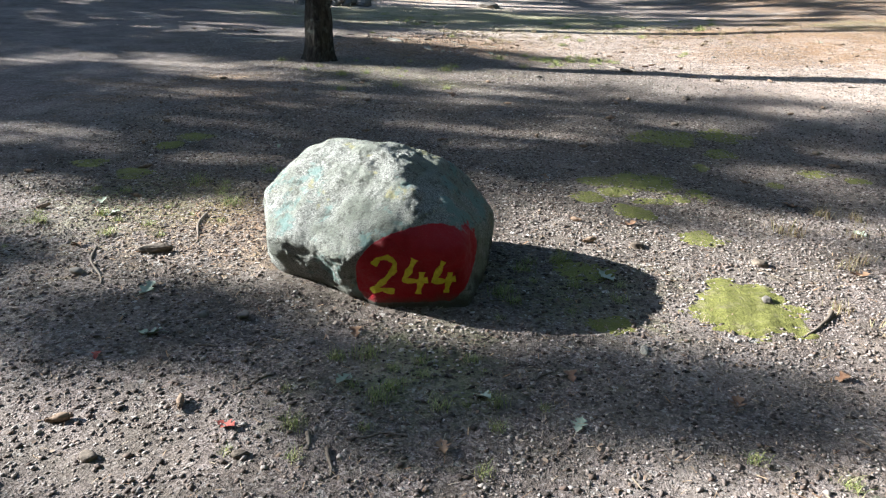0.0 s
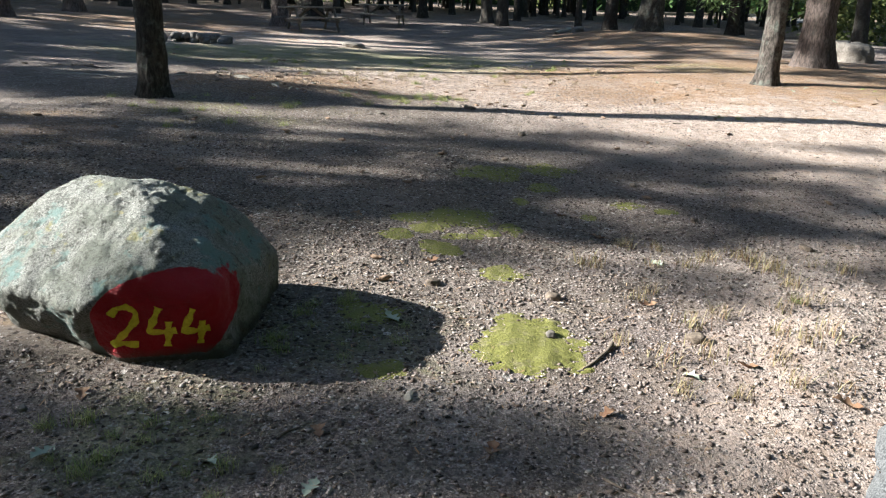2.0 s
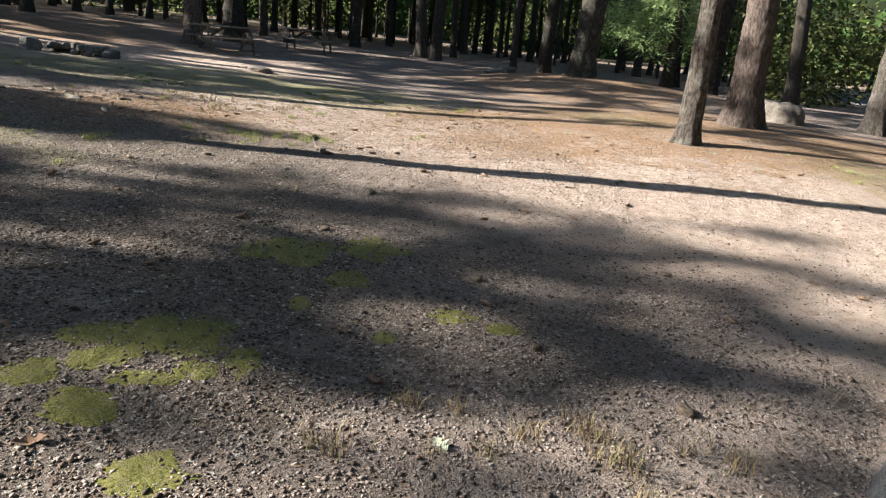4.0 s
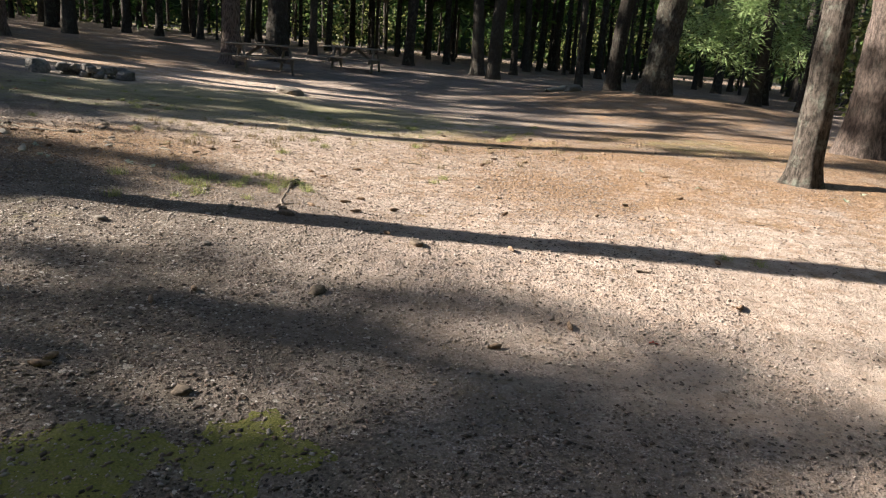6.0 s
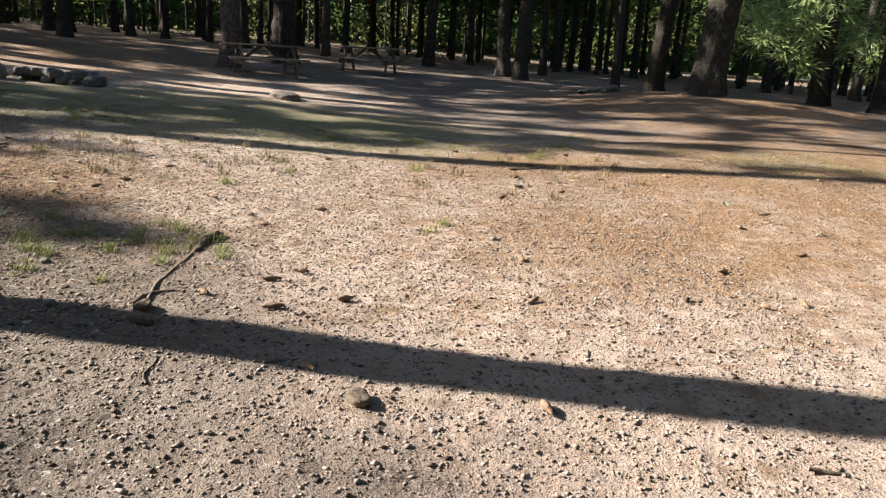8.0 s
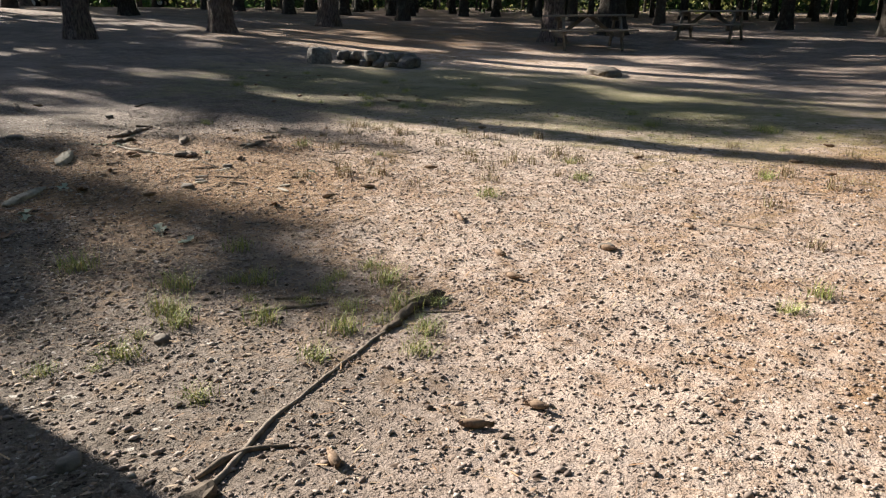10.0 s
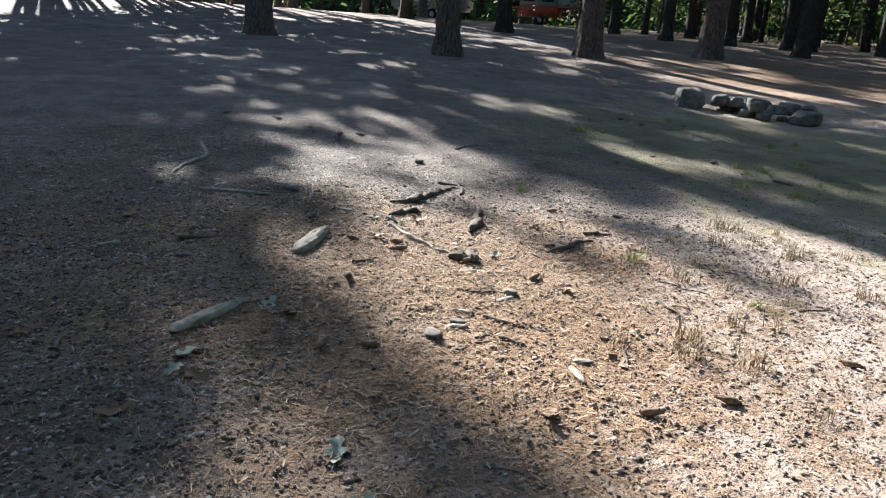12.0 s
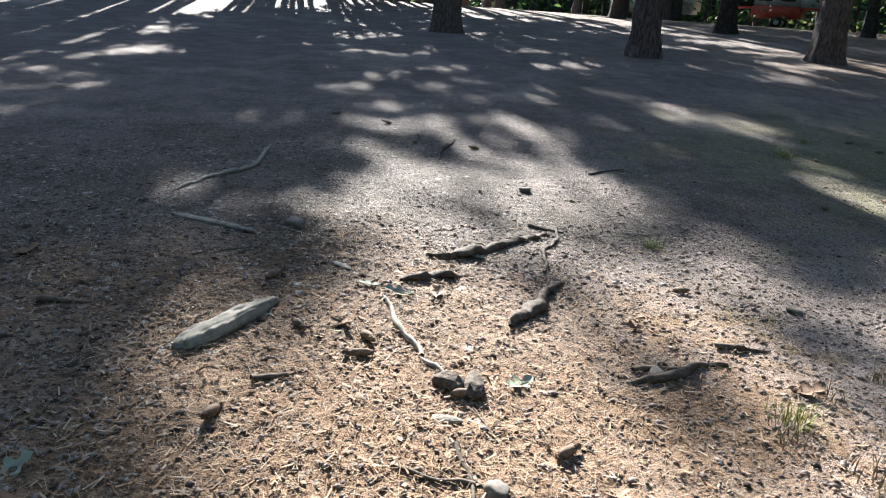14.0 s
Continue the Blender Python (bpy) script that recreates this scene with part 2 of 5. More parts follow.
STRAW = island_material("dry_grass", 0.7, (0.17, 0.10, 0.06), (0.42, 0.33, 0.17), (0.22, 0.2, 0.08), (0.2, 0.10, 0.06))
PEBBLES = island_material("pebbles", 0.9, (0.15, 0.11, 0.09), (0.25, 0.195, 0.165), (0.32, 0.26, 0.225), (0.45, 0.39, 0.345))
NEEDLE_LITTER = island_material("needle_litter", 0.85, (0.13, 0.07, 0.035), (0.36, 0.20, 0.10), (0.50, 0.34, 0.20), (0.58, 0.46, 0.32))


# ---- the lie of the land ----
def smooth(a, b, x):
    x = np.clip((x - a) / (b - a), 0, 1)
    return x * x * (3 - 2 * x)


def bell(x, y, cx, cy, s):
    return np.exp(-((x - cx) ** 2 + (y - cy) ** 2) / (2 * s * s))


def waves(x, y, f, seed):
    """Smooth pseudo-noise, about -1 to 1."""
    r = np.random.RandomState(seed)
    s = 0
    for k in range(6):
        a, p, g = r.uniform(0, 6.28), r.uniform(0, 6.28), f * r.uniform(0.6, 1.7)
        s = s + np.sin((x * math.cos(a) + y * math.sin(a)) * g + p)
    return s / 3.2


def road_side(x, y):
    """Signed distance from the road's near edge: over 0 on the road, up to its width."""
    edge = np.interp(y, ROAD_Y, ROAD_X)
    return (x - edge) * 0.72


ROAD_Y = [-60.0, 1.0, 3.14, 5.46, 8.4, 12.5, 17.0, 24.0, 34.0, 50.0, 80.0, 300.0]
ROAD_X = [-44.0, 1.25, 3.0, 4.86, 7.9, 12.6, 16.4, 20.4, 25.0, 31.0, 38.0, 80.0]
ROAD_WIDE = 4.6


def gz(x, y):
    x, y = np.asarray(x, float), np.asarray(y, float)
    d = np.hypot(x - 1, y - 9)
    z = 0.75 * smooth(12, 32, d) + 0.2 * bell(x, y, -11, 20, 4) + 0.3 * bell(x, y, 9, 15.5, 3.5) + 0.45 * bell(x, y, 9, 26.3, 2.5)
    z = z + 0.35 * bell(x, y, 14, 22, 5) + 0.12 * bell(x, y, 8, 10.5, 2.2) + 0.11 * bell(x, y, -1.8, 12.3, 1.3) - 0.06 * bell(x, y, 3.2, 5.0, 2) + 0.06 * np.exp(-((y - 10.3) / 1.1) ** 2) * smooth(-1.5, 0.5, x) * (1 - smooth(5.5, 7.5, x))
    rough = 0.012 * waves(x, y, 2.2, 1) + 0.006 * waves(x, y, 6.5, 2) + 0.003 * waves(x, y, 19, 3) + 0.0028 * waves(x, y, 43, 4)
    on = smooth(-0.35, 0.0, road_side(x, y)) * (1 - smooth(ROAD_WIDE, ROAD_WIDE + 0.4, road_side(x, y)))
    z = z + SLOPE[0] * (np.clip(x, -30, 30) - PIVOT[0]) + SLOPE[1] * (np.clip(y, -20, 40) - PIVOT[1])
    return z + rough * (1 - on) - 0.05 * on


def gz1(x, y):
    return float(gz(x, y))


def mesh_from(name, verts, faces, smooth_shade=True):
    me = bpy.data.meshes.new(name)
    verts, faces = np.asarray(verts, np.float32), np.asarray(faces, np.int32)
    n = faces.shape[1]
    me.vertices.add(len(verts))
    me.vertices.foreach_set("co", verts.ravel())
    me.loops.add(faces.size)
    me.loops.foreach_set("vertex_index", faces.ravel())
    me.polygons.add(len(faces))
    me.polygons.foreach_set("loop_start", np.arange(0, faces.size, n, dtype=np.int32))
    me.polygons.foreach_set("loop_total", np.full(len(faces), n, np.int32))
    me.polygons.foreach_set("use_smooth", np.full(len(faces), smooth_shade))
    me.update(calc_edges=True)
    me.validate()
    return me


def bm_mesh(name, bm, smooth_shade=True):
    me = bpy.data.meshes.new(name)
    bm.normal_update()
    bm.to_mesh(me)
    bm.free()
    me.polygons.foreach_set("use_smooth", np.full(len(me.polygons), smooth_shade))
    return me


def part(name, data, material, parent=None, label=""):
    if isinstance(data, bmesh.types.BMesh):
        data = bm_mesh(name, data)
    if not data.materials:
        data.materials.append(material)
    ob = new(name, data)
    if parent:
        ob.parent = parent
    if label:
        ob["label"] = label
    return ob


def grid_faces(nx, ny):
    i = np.arange(nx - 1)[None, :] + np.arange(ny - 1)[:, None] * nx
    return np.stack([i, i + 1, i + nx + 1, i + nx], -1).reshape(-1, 4)


def axis(a, b, step, far):
    mid = np.arange(a, b + 1e-6, step)
    out, g, s = [], 0.0, step
    while g < far:
        s *= 1.22
        g += s
        out.append(g)
    out = np.array(out)
    return np.concatenate([a - out[::-1], mid, b + out])


def make_ground():
    xs, ys = axis(-5, 8, 0.036, 700), axis(1.0, 18, 0.036, 700)
    X, Y = np.meshgrid(xs, ys)
    Z = gz(X, Y)
    me = mesh_from("ground", np.stack([X, Y, Z], -1).reshape(-1, 3), grid_faces(len(xs), len(ys)))
    x, y = X.ravel(), Y.ravel()
    rs = road_side(x, y)
    sand = 1.2 * bell(x, y, 3.3, 14.3, 1.9) + 0.8 * bell(x, y, 3.2, 15.6, 1.8) + 1.1 * bell(x, y, 6.0, 10.2, 2.4) + 0.35 * bell(x, y, 3.2, 4.3, 0.9) + 0.8 * bell(x, y, 1.0, 14.8, 1.8) + 0.9 * bell(x, y, -4, 24, 3) + 0.5 * bell(x, y, 2, 20, 4) + 0.5 * smooth(-1.2, -0.2, rs)
    litter = 1.2 * bell(x, y, 8.5, 15.5, 3.2) + 1.2 * bell(x, y, 9, 26, 3) + 1.2 * bell(x, y, -0.9, 12.9, 1.0) + 0.8 * bell(x, y, -8, 27, 4) + 0.45 * smooth(22, 30, np.hypot(x - 1, y - 9)) + 0.7 * bell(x, y, -0.8, 4.6, 0.5) + 0.5 * bell(x, y, 3.6, 15.6, 1.0) + 0.5 * bell(x, y, 4.3, 12.1, 0.8) + 0.2 * bell(x, y, 2.0, 12.6, 1.6) + 0.55 * bell(x, y, -2.5, 8.5, 1.2)
    humus = 0.9 * bell(x, y, 0.8, 10.9, 1.0) + 0.6 * bell(x, y, -2.2, 11.6, 1.2) + 0.5 * bell(x, y, 1.5, 18.5, 2.5) + 0.5 * smooth(20, 28, np.hypot(x - 1, y - 9)) + 0.8 * bell(x, y, -0.8, 7.2, 2.4) + 0.6 * bell(x, y, 0.3, 5, 1.3) + 0.8 * bell(x, y, -3.5, 13, 1.7) + 0.6 * bell(x, y, 1.5, 7.5, 1.6)
    grassy = 0.8 * bell(x, y, -1.4, 4.8, 0.5) + 0.7 * bell(x, y, 0.5, 3.1, 0.3) + 0.75 * bell(x, y, -3.5, 18.5, 2.3) + 0.7 * bell(x, y, 2, 18, 2.0) + 0.5 * bell(x, y, -1, 20, 2) + 0.6 * bell(x, y, 7.2, 16.5, 1.0) + 0.7 * bell(x, y, 10, 11.5, 1.3) + 0.5 * bell(x, y, -1.0, 9.8, 1) + 0.6 * bell(x, y, 1.1, 4.0, 0.35)
    for name, v in (("sand", sand), ("litter", litter), ("humus", humus), ("grass", grassy)):
        a = me.attributes.new(name, "FLOAT", "POINT")
        a.data.foreach_set("value", v.astype(np.float32))
    ob = part("ground", me, GROUND)
    return tagged(ob, "sandy gravel campsite ground with pine needle litter", "ground", kind="structure")


def make_road():
    ys = np.concatenate([np.arange(-40, 1, 2.0), np.arange(1, 14, 0.12), np.arange(14, 120, 1.5)])
    edge = sum(np.interp(ys + o, ROAD_Y, ROAD_X) - o for o in np.linspace(-1, 1, 9)) / 9
    nx, ny = np.gradient(ys), -np.gradient(edge)
    ln = np.hypot(nx, ny)
    nx, ny = nx / ln, ny / ln
    ragged = 0.03 * waves(ys, ys * 0, 5, 7) + 0.015 * waves(ys, ys * 0, 17, 8)
    across = np.concatenate([[-0.05, 0.0, 0.03], np.linspace(0.2, ROAD_WIDE - 0.2, 24), [ROAD_WIDE - 0.03, ROAD_WIDE, ROAD_WIDE + 0.05]])
    lift = np.concatenate([[-0.06, 0.015, 0.034], np.full(24, 0.04), [0.034, 0.015, -0.06]])
    A = across[None, :] + ragged[:, None] * (across[None, :] < 1)
    X, Y = edge[:, None] + nx[:, None] * A, ys[:, None] + ny[:, None] * A
    Z = gz(X, Y) + 0.05 * smooth(-0.35, 0.0, road_side(X, Y)) * (1 - smooth(ROAD_WIDE, ROAD_WIDE + 0.4, road_side(X, Y))) + lift[None, :] - 0.01
    me = mesh_from("road", np.stack([X, Y, Z], -1).reshape(-1, 3), grid_faces(len(across), len(ys)))
    return tagged(part("road", me, ASPHALT), "worn grey asphalt campground road", "road", kind="structure")


make_ground()
make_road()


# ---- trees ----
def tube(points, radii, sides=6, close=True):
    """Vertices and quads of a tapered tube along points."""
    pts = np.asarray(points, float)
    n = len(pts)
    tan = np.gradient(pts, axis=0)
    tan /= np.linalg.norm(tan, axis=1)[:, None] + 1e-9
    ref = np.where(np.abs(tan[:, 2:3]) > 0.9, np.array([[1.0, 0, 0]]), np.array([[0, 0, 1.0]]))
    u = np.cross(tan, ref)
    u /= np.linalg.norm(u, axis=1)[:, None] + 1e-9
    w = np.cross(tan, u)
    a = np.linspace(0, 2 * np.pi, sides, endpoint=False)
    v = pts[:, None, :] + np.asarray(radii, float)[:, None, None] * (np.cos(a)[None, :, None] * u[:, None, :] + np.sin(a)[None, :, None] * w[:, None, :])
    i = np.arange(n - 1)[:, None] * sides
    j = np.arange(sides)[None, :]
    k = (j + 1) % sides
    f = np.stack([i + j, i + k, i + sides + k, i + sides + j], -1).reshape(-1, 4)
    return v.reshape(-1, 3), f


class Bag:
    """Collects vertices and quads for one mesh."""

    def __init__(self):
        self.v, self.f, self.n = [], [], 0

    def add(self, v, f):
        self.v.append(np.asarray(v))
        self.f.append(np.asarray(f) + self.n)
        self.n += len(v)

    def mesh(self, name, smooth_shade=True):
        return mesh_from(name, np.concatenate(self.v), np.concatenate(self.f), smooth_shade)


def trunk_mesh(r, h, seed, fine, lean=(0, 0), bend=0.0):
    rng = np.random.RandomState(seed)
    zs = np.concatenate([np.arange(-0.15, 5.0, 0.035), np.arange(5.0, h, 0.8), [h]]) if fine else np.concatenate([[-0.15, 0, 0.12, 0.3, 0.6, 1.1, 2, 3.2, 4.6], np.arange(6, h, 2.0), [h]])
    sides = 56 if fine else 12
    a = np.linspace(0, 2 * np.pi, sides, endpoint=False)
    A, Z = np.meshgrid(a, zs)
    p1, p2 = rng.uniform(0, 6.28, 2)
    flare = 0.42 * np.exp(-np.maximum(Z, 0) / (1.1 * r)) * (1 + 0.35 * np.sin(4 * A + p1) + 0.25 * np.sin(7 * A + p2))
    R = r * (1 - 0.8 * np.maximum(Z, 0) / h + flare + 0.05 * np.sin(2 * A + Z * 0.6 + p1))
    if fine:
        ridge = np.zeros_like(R)
        for k in range(7):
            ridge += np.abs(np.sin(A * rng.randint(7, 15) + 1.6 * np.sin(Z * rng.uniform(2.5, 6) + rng.uniform(0, 6)) + rng.uniform(0, 6))) * np.sin(Z * rng.uniform(5, 14) + rng.uniform(0, 6) + 2 * A) * 0.4
        R = R + r * 0.055 * ridge
    t = np.maximum(Z, 0) / h
    X = R * np.cos(A) + lean[0] * t + bend * np.sin(t * 9 + p1) * r
    Y = R * np.sin(A) + lean[1] * t + bend * np.cos(t * 7 + p2) * r
    n, s = len(zs), sides
    i = np.arange(n - 1)[:, None] * s
    j = np.arange(s)[None, :]
    k = (j + 1) % s
    f = np.stack([i + j, i + k, i + s + k, i + s + j], -1).reshape(-1, 4)
    return mesh_from("trunk", np.stack([X, Y, Z], -1).reshape(-1, 3), f)


def cards(centres, normals_seed, length, width):
    """Two-quad bent leaves round the centres."""
    rng = np.random.RandomState(normals_seed)
    n = len(centres)
    d = rng.normal(size=(n, 3)) * (1, 1, 0.55)
    d /= np.linalg.norm(d, axis=1)[:, None]
    e = np.cross(d, rng.normal(size=(n, 3)))
    e /= np.linalg.norm(e, axis=1)[:, None] + 1e-9
    L, W = length * rng.uniform(0.6, 1.3, (n, 1)), width * rng.uniform(0.6, 1.3, (n, 1))
    c = np.asarray(centres)
    tip = c + d * L - np.array([[0, 0, 0.15]]) * L
    v = np.stack([c - e * W * 0.3, c + d * L * 0.5 - e * W, tip, c + d * L * 0.5 + e * W], 1).reshape(-1, 3)
    return v, np.arange(4 * n).reshape(-1, 4)


def limbs_and_crown(h, z0, reach, seed, limbs=24, clump=26, leaf=(0.36, 0.075), tight=1.0, per=3):
    rng = np.random.RandomState(seed)
    wood, centres = Bag(), []
    for i in range(limbs):
        t = (i + rng.uniform(0, 1)) / limbs
        z = z0 + (h - z0) * t
        ang = i * 2.4 + rng.uniform(-0.5, 0.5)
        L = reach * (1.04 - 0.92 * t) * rng.uniform(0.6, 1.15)
        s = np.linspace(0, 1, 5)
        pts = np.stack([np.cos(ang) * L * s, np.sin(ang) * L * s, z + L * (0.28 * s - 0.22 * s * s)], -1)
        wood.add(*tube(pts, 0.05 * (1.1 - s) * (1.2 - 0.7 * t) + 0.008, 5))
        for c in range(per):
            u = rng.uniform(0.4, 1.05)
            p = np.array([np.cos(ang) * L * u, np.sin(ang) * L * u, z + L * (0.28 * u - 0.22 * u * u)])
            centres.append(p + rng.normal(size=(clump, 3)) * (0.34, 0.34, 0.15) * (0.45 + 0.25 * L / 2) * tight)
    return wood.mesh("limbs"), (lambda v, f: mesh_from("crown", v, f))(*cards(np.concatenate(centres), seed + 5, *leaf))


CROWNS = [limbs_and_crown(18, 8.5, 3.0, 11), limbs_and_crown(20, 10.0, 3.4, 12), limbs_and_crown(16, 7.5, 2.7, 13), limbs_and_crown(21, 11.5, 3.2, 14), limbs_and_crown(15, 4.5, 2.3, 15, 26, 28, (0.32, 0.08), 0.9), limbs_and_crown(15, 5.0, 2.8, 16, 22, 28, (0.32, 0.085), 0.9), limbs_and_crown(15, 5.0, 2.0, 17, 16, 12, (0.26, 0.07), 0.5, 2), limbs_and_crown(19, 3.5, 4.2, 18, 44, 30, (0.45, 0.14), 1.3, 5), limbs_and_crown(15, 4.5, 2.4, 15, 24, 20, (0.30, 0.075), 0.62, 3), limbs_and_crown(15, 4.5, 2.3, 19, 28, 24, (0.30, 0.08), 0.75, 3)]
FAR_TRUNKS = [trunk_mesh(0.2, h, 40 + i, False, lean, 0.5) for i, (h, lean) in enumerate(((18, (0.5, 0.2)), (20, (-0.4, 0.5)), (16, (0.3, -0.6)), (21, (0.1, 0.4)), (15, (0.1, 0)), (15, (0, 0.1)), (15, (0.1, 0.1)), (19, (0.2, 0.1)), (15, (0.1, 0)), (15, (0, 0.1))))]


def tree(x, y, r, bark, label, seed, fine=True, lean=(0, 0), crown=0, group=""):
    root = new("pine_tree" if bark is not BARK_OAK else "oak_tree")
    h = (18, 20, 16, 21, 15, 15, 15, 19, 15, 15)[crown]
    z = gz1(x, y) - 0.03
    if fine:
        part("trunk", trunk_mesh(r, h, seed, True, lean), bark, root)
    else:
        tr = part("trunk", FAR_TRUNKS[crown], bark, root)
        tr.scale = (r / 0.2, r / 0.2, 1)
    lm = tagged(part("limbs", CROWNS[crown][0], BARK_SHADED, root), kind="stuff")
    cr = part("crown", CROWNS[crown][1], NEEDLES, root, "dark green needle crown")
    for o in (lm, cr):
        o.location = (lean[0] * 0.7, lean[1] * 0.7, 0)
    root.matrix_basis = pose(x, y, z, 0, 0, 0 if fine else seed * 47 % 360)
    return tagged(root, label, "tree", group)


GREY_TREE = "mature tree with furrowed grey bark standing in gravel"
tree(-2.1, 10.72, 0.18, BARK_DARK, "lone tree with dark lichen-spotted bark, trunk in shade", 1, lean=(0.6, 0.2), crown=1)
tree(7.28, 13.5, 0.165, BARK_OAK, "slender tree with grey ridged bark", 2, lean=(0.1, 0.2), crown=2)
tree(9.75, 16.7, 0.32, BARK_PINE, "stout pine with pinkish flaky bark beside slimmer tree", 3, lean=(-0.2, 0.2), crown=3)
# the dark bark here carries the trunk's shade in its colour
tree(9.0, 26.3, 0.40, BARK_DARK, "big pine trunk, shade-dark in colour, rising from a needle mound", 4, lean=(1.6, 0.3), crown=3)
tree(14.0, 18.7, 0.24, BARK_OAK, "dark trunk standing beside the campground road", 5, lean=(0.8, 0), crown=0)
tree(-11.5, 20.1, 0.25, BARK_PINE, "dark pine trunk in deep shade", 6, lean=(0.4, 0), crown=1)
tree(-11.5, 24.3, 0.29, BARK_PINE, "brown-barked pine with sunlit side and long shadow", 7, lean=(0.3, 0.3), crown=0)
tree(-11.2, 28.6, 0.29, BARK_PINE, "brown-barked pine at the clearing's edge", 8, lean=(0.5, 0), crown=2)
tree(-16.4, 17.7, 0.32, BARK_PINE, "thick shaded pine trunk with flared base", 9, lean=(-0.3, 0), crown=3)
tree(-3.9, 28.9, 0.29, BARK_PINE, "thick pine trunk standing behind the picnic table", 10, lean=(0.2, 0), crown=1)
tree(-3.1, 31.7, 0.36, BARK_SHADED, "thick pine trunk behind the picnic table, bark coloured shade-dark", 12, lean=(0.4, 0), crown=3)

FOREST = [
    (-16.2, 32.6, .22), (-14.6, 33.9, .23), (-12.8, 36.1, .2), (-11.3, 38, .18), (-9.9, 38.6, .17), (-8.7, 40.5, .15), (-2.7, 36.5, .16), (1.4, 36.6, .22), (2.8, 41.6, .17), (4.1, 34.7, .24),
    (4.8, 33.3, .25), (5.8, 37, .16), (8.1, 46.6, .15), (-14.4, 39.2, .17), (-11, 32.8, .22), (-7.5, 44, .14), (-6.2, 37, .2), (7.9, 32.7, .14), (8.6, 29.6, .26), (14.3, 31.5, .22),
    (13.3, 29.6, .21), (13.9, 27.4, .27), (14.9, 24.1, .23), (-24.2, 26.7, .26), (-18.5, 26.9, .28), (-13.2, 35.4, .2), (-19.5, 33.5, .2), (-23, 35, .22)]
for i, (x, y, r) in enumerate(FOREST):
    tree(x, y, r, BARK_SHADED, "tall forest pine, bare trunk mostly toned as backlit", 60 + i, False, crown=i % 4, group="forest pines")
rng = random.Random(4)
placed = [(x, y) for x, y, r in FOREST]
while len(placed) < 260:
    a, d = radians(rng.uniform(-55, 80)), rng.uniform(34, 68)
    x, y = 1 - d * math.sin(a), 9 + d * math.cos(a)
    s = float(road_side(x, y))
    if -2 < s < 6 or min((x - p) ** 2 + (y - q) ** 2 for p, q in placed) < 3.0 or y < 30 and x < -18 or y < 24 and x < 5 or y < 8 or (-34 < x < -26 and 34 < y < 43):
        continue
    placed.append((x, y))
    tree(x, y, rng.uniform(0.05, 0.22), BARK_OAK if len(placed) % 5 == 0 else BARK_SHADED, "tall forest pine, bare trunk mostly toned as backlit", len(placed), False, crown=7 if len(placed) % 3 == 0 and -8 < x < 9 else len(placed) % 4, group="forest pines")

# pines on the sun's side, whose tops shade the clearing: the place where the shadow of the tip falls, and the height
# in three kinds of crown: close, open and feathery
CLOSE = [(1.75, 11.88, 15), (1.3, 10.85, 14), (-2.2, 12.75, 12), (-6, 14.6, 11), (0.2, 11.3, 13), (0.2, 10.9, 13), (-0.7, 11.6, 13), (-2.0, 11.9, 12), (-1.7, 11.5, 12), (-2.6, 11.9, 11), (-3.2, 12.9, 12), (1.05, 10.6, 13), (7.5, 18, 18), (3.0, 16.9, 16), (5.5, 18.4, 17), (9, 20, 18), (8, 24, 18), (6, 27, 18), (12.5, 26.3, 20), (12, 28, 20)]
OPEN = [(-3.4, 13.3, 12), (-4.4, 12.8, 11), (-4.0, 14.0, 12), (-1.5, 15.7, 15), (-0.6, 16.1, 15), (-2.8, 15.5, 15), (-0.5, 5.15, 12), (0.6, 5.0, 12), (1.7, 3.05, 13), (1.3, 3.0, 13), (4.6, 5.85, 15), (6, 17.2, 17), (2.0, 19.0, 15), (-1, 17.8, 14), (4, 18.3, 16), (-3.2, 16.6, 14), (-8, 16.2, 11), (3.5, 21.4, 17), (-2, 19, 14), (0, 20, 15), (6, 20.5, 18), (-3.8, 14.6, 12), (-1.4, 15.4, 14)]
FEATHERY = [(4.2, 8.2, 15), (4.8, 7.3, 16), (5.2, 6.5, 16), (2.2, 7.8, 14), (1.3, 5.7, 14), (2.2, 2.85, 14), (2.4, 3.2, 14), (1.9, 2.1, 13), (2.8, 3.15, 14), (3.2, 5.9, 15), (2.2, 5.2, 14), (4.4, 5.9, 16), (2.9, 6.5, 15), (3.3, 7.1, 14), (7, 6.2, 17), (6, 4.8, 16), (3.5, 9.1, 15), (4.9, 8.3, 16), (6.2, 7.6, 16), (6.5, 8.5, 17), (-3, 15.6, 13), (1.0, 16.6, 15), (6.5, 5.6, 16), (0.9, 6.4, 13), (5.6, 7.0, 16), (1.4, 8.5, 13), (6.0, 6.3, 16), (5.0, 7.7, 15), (2.2, 8.6, 14), (-0.3, 13.8, 13), (0.3, 14.5, 14), (-0.2, 14.9, 13), (5.3, 5.3, 15), (4.4, 6.9, 15), (5.6, 7.9, 16), (7.0, 7.1, 17)]
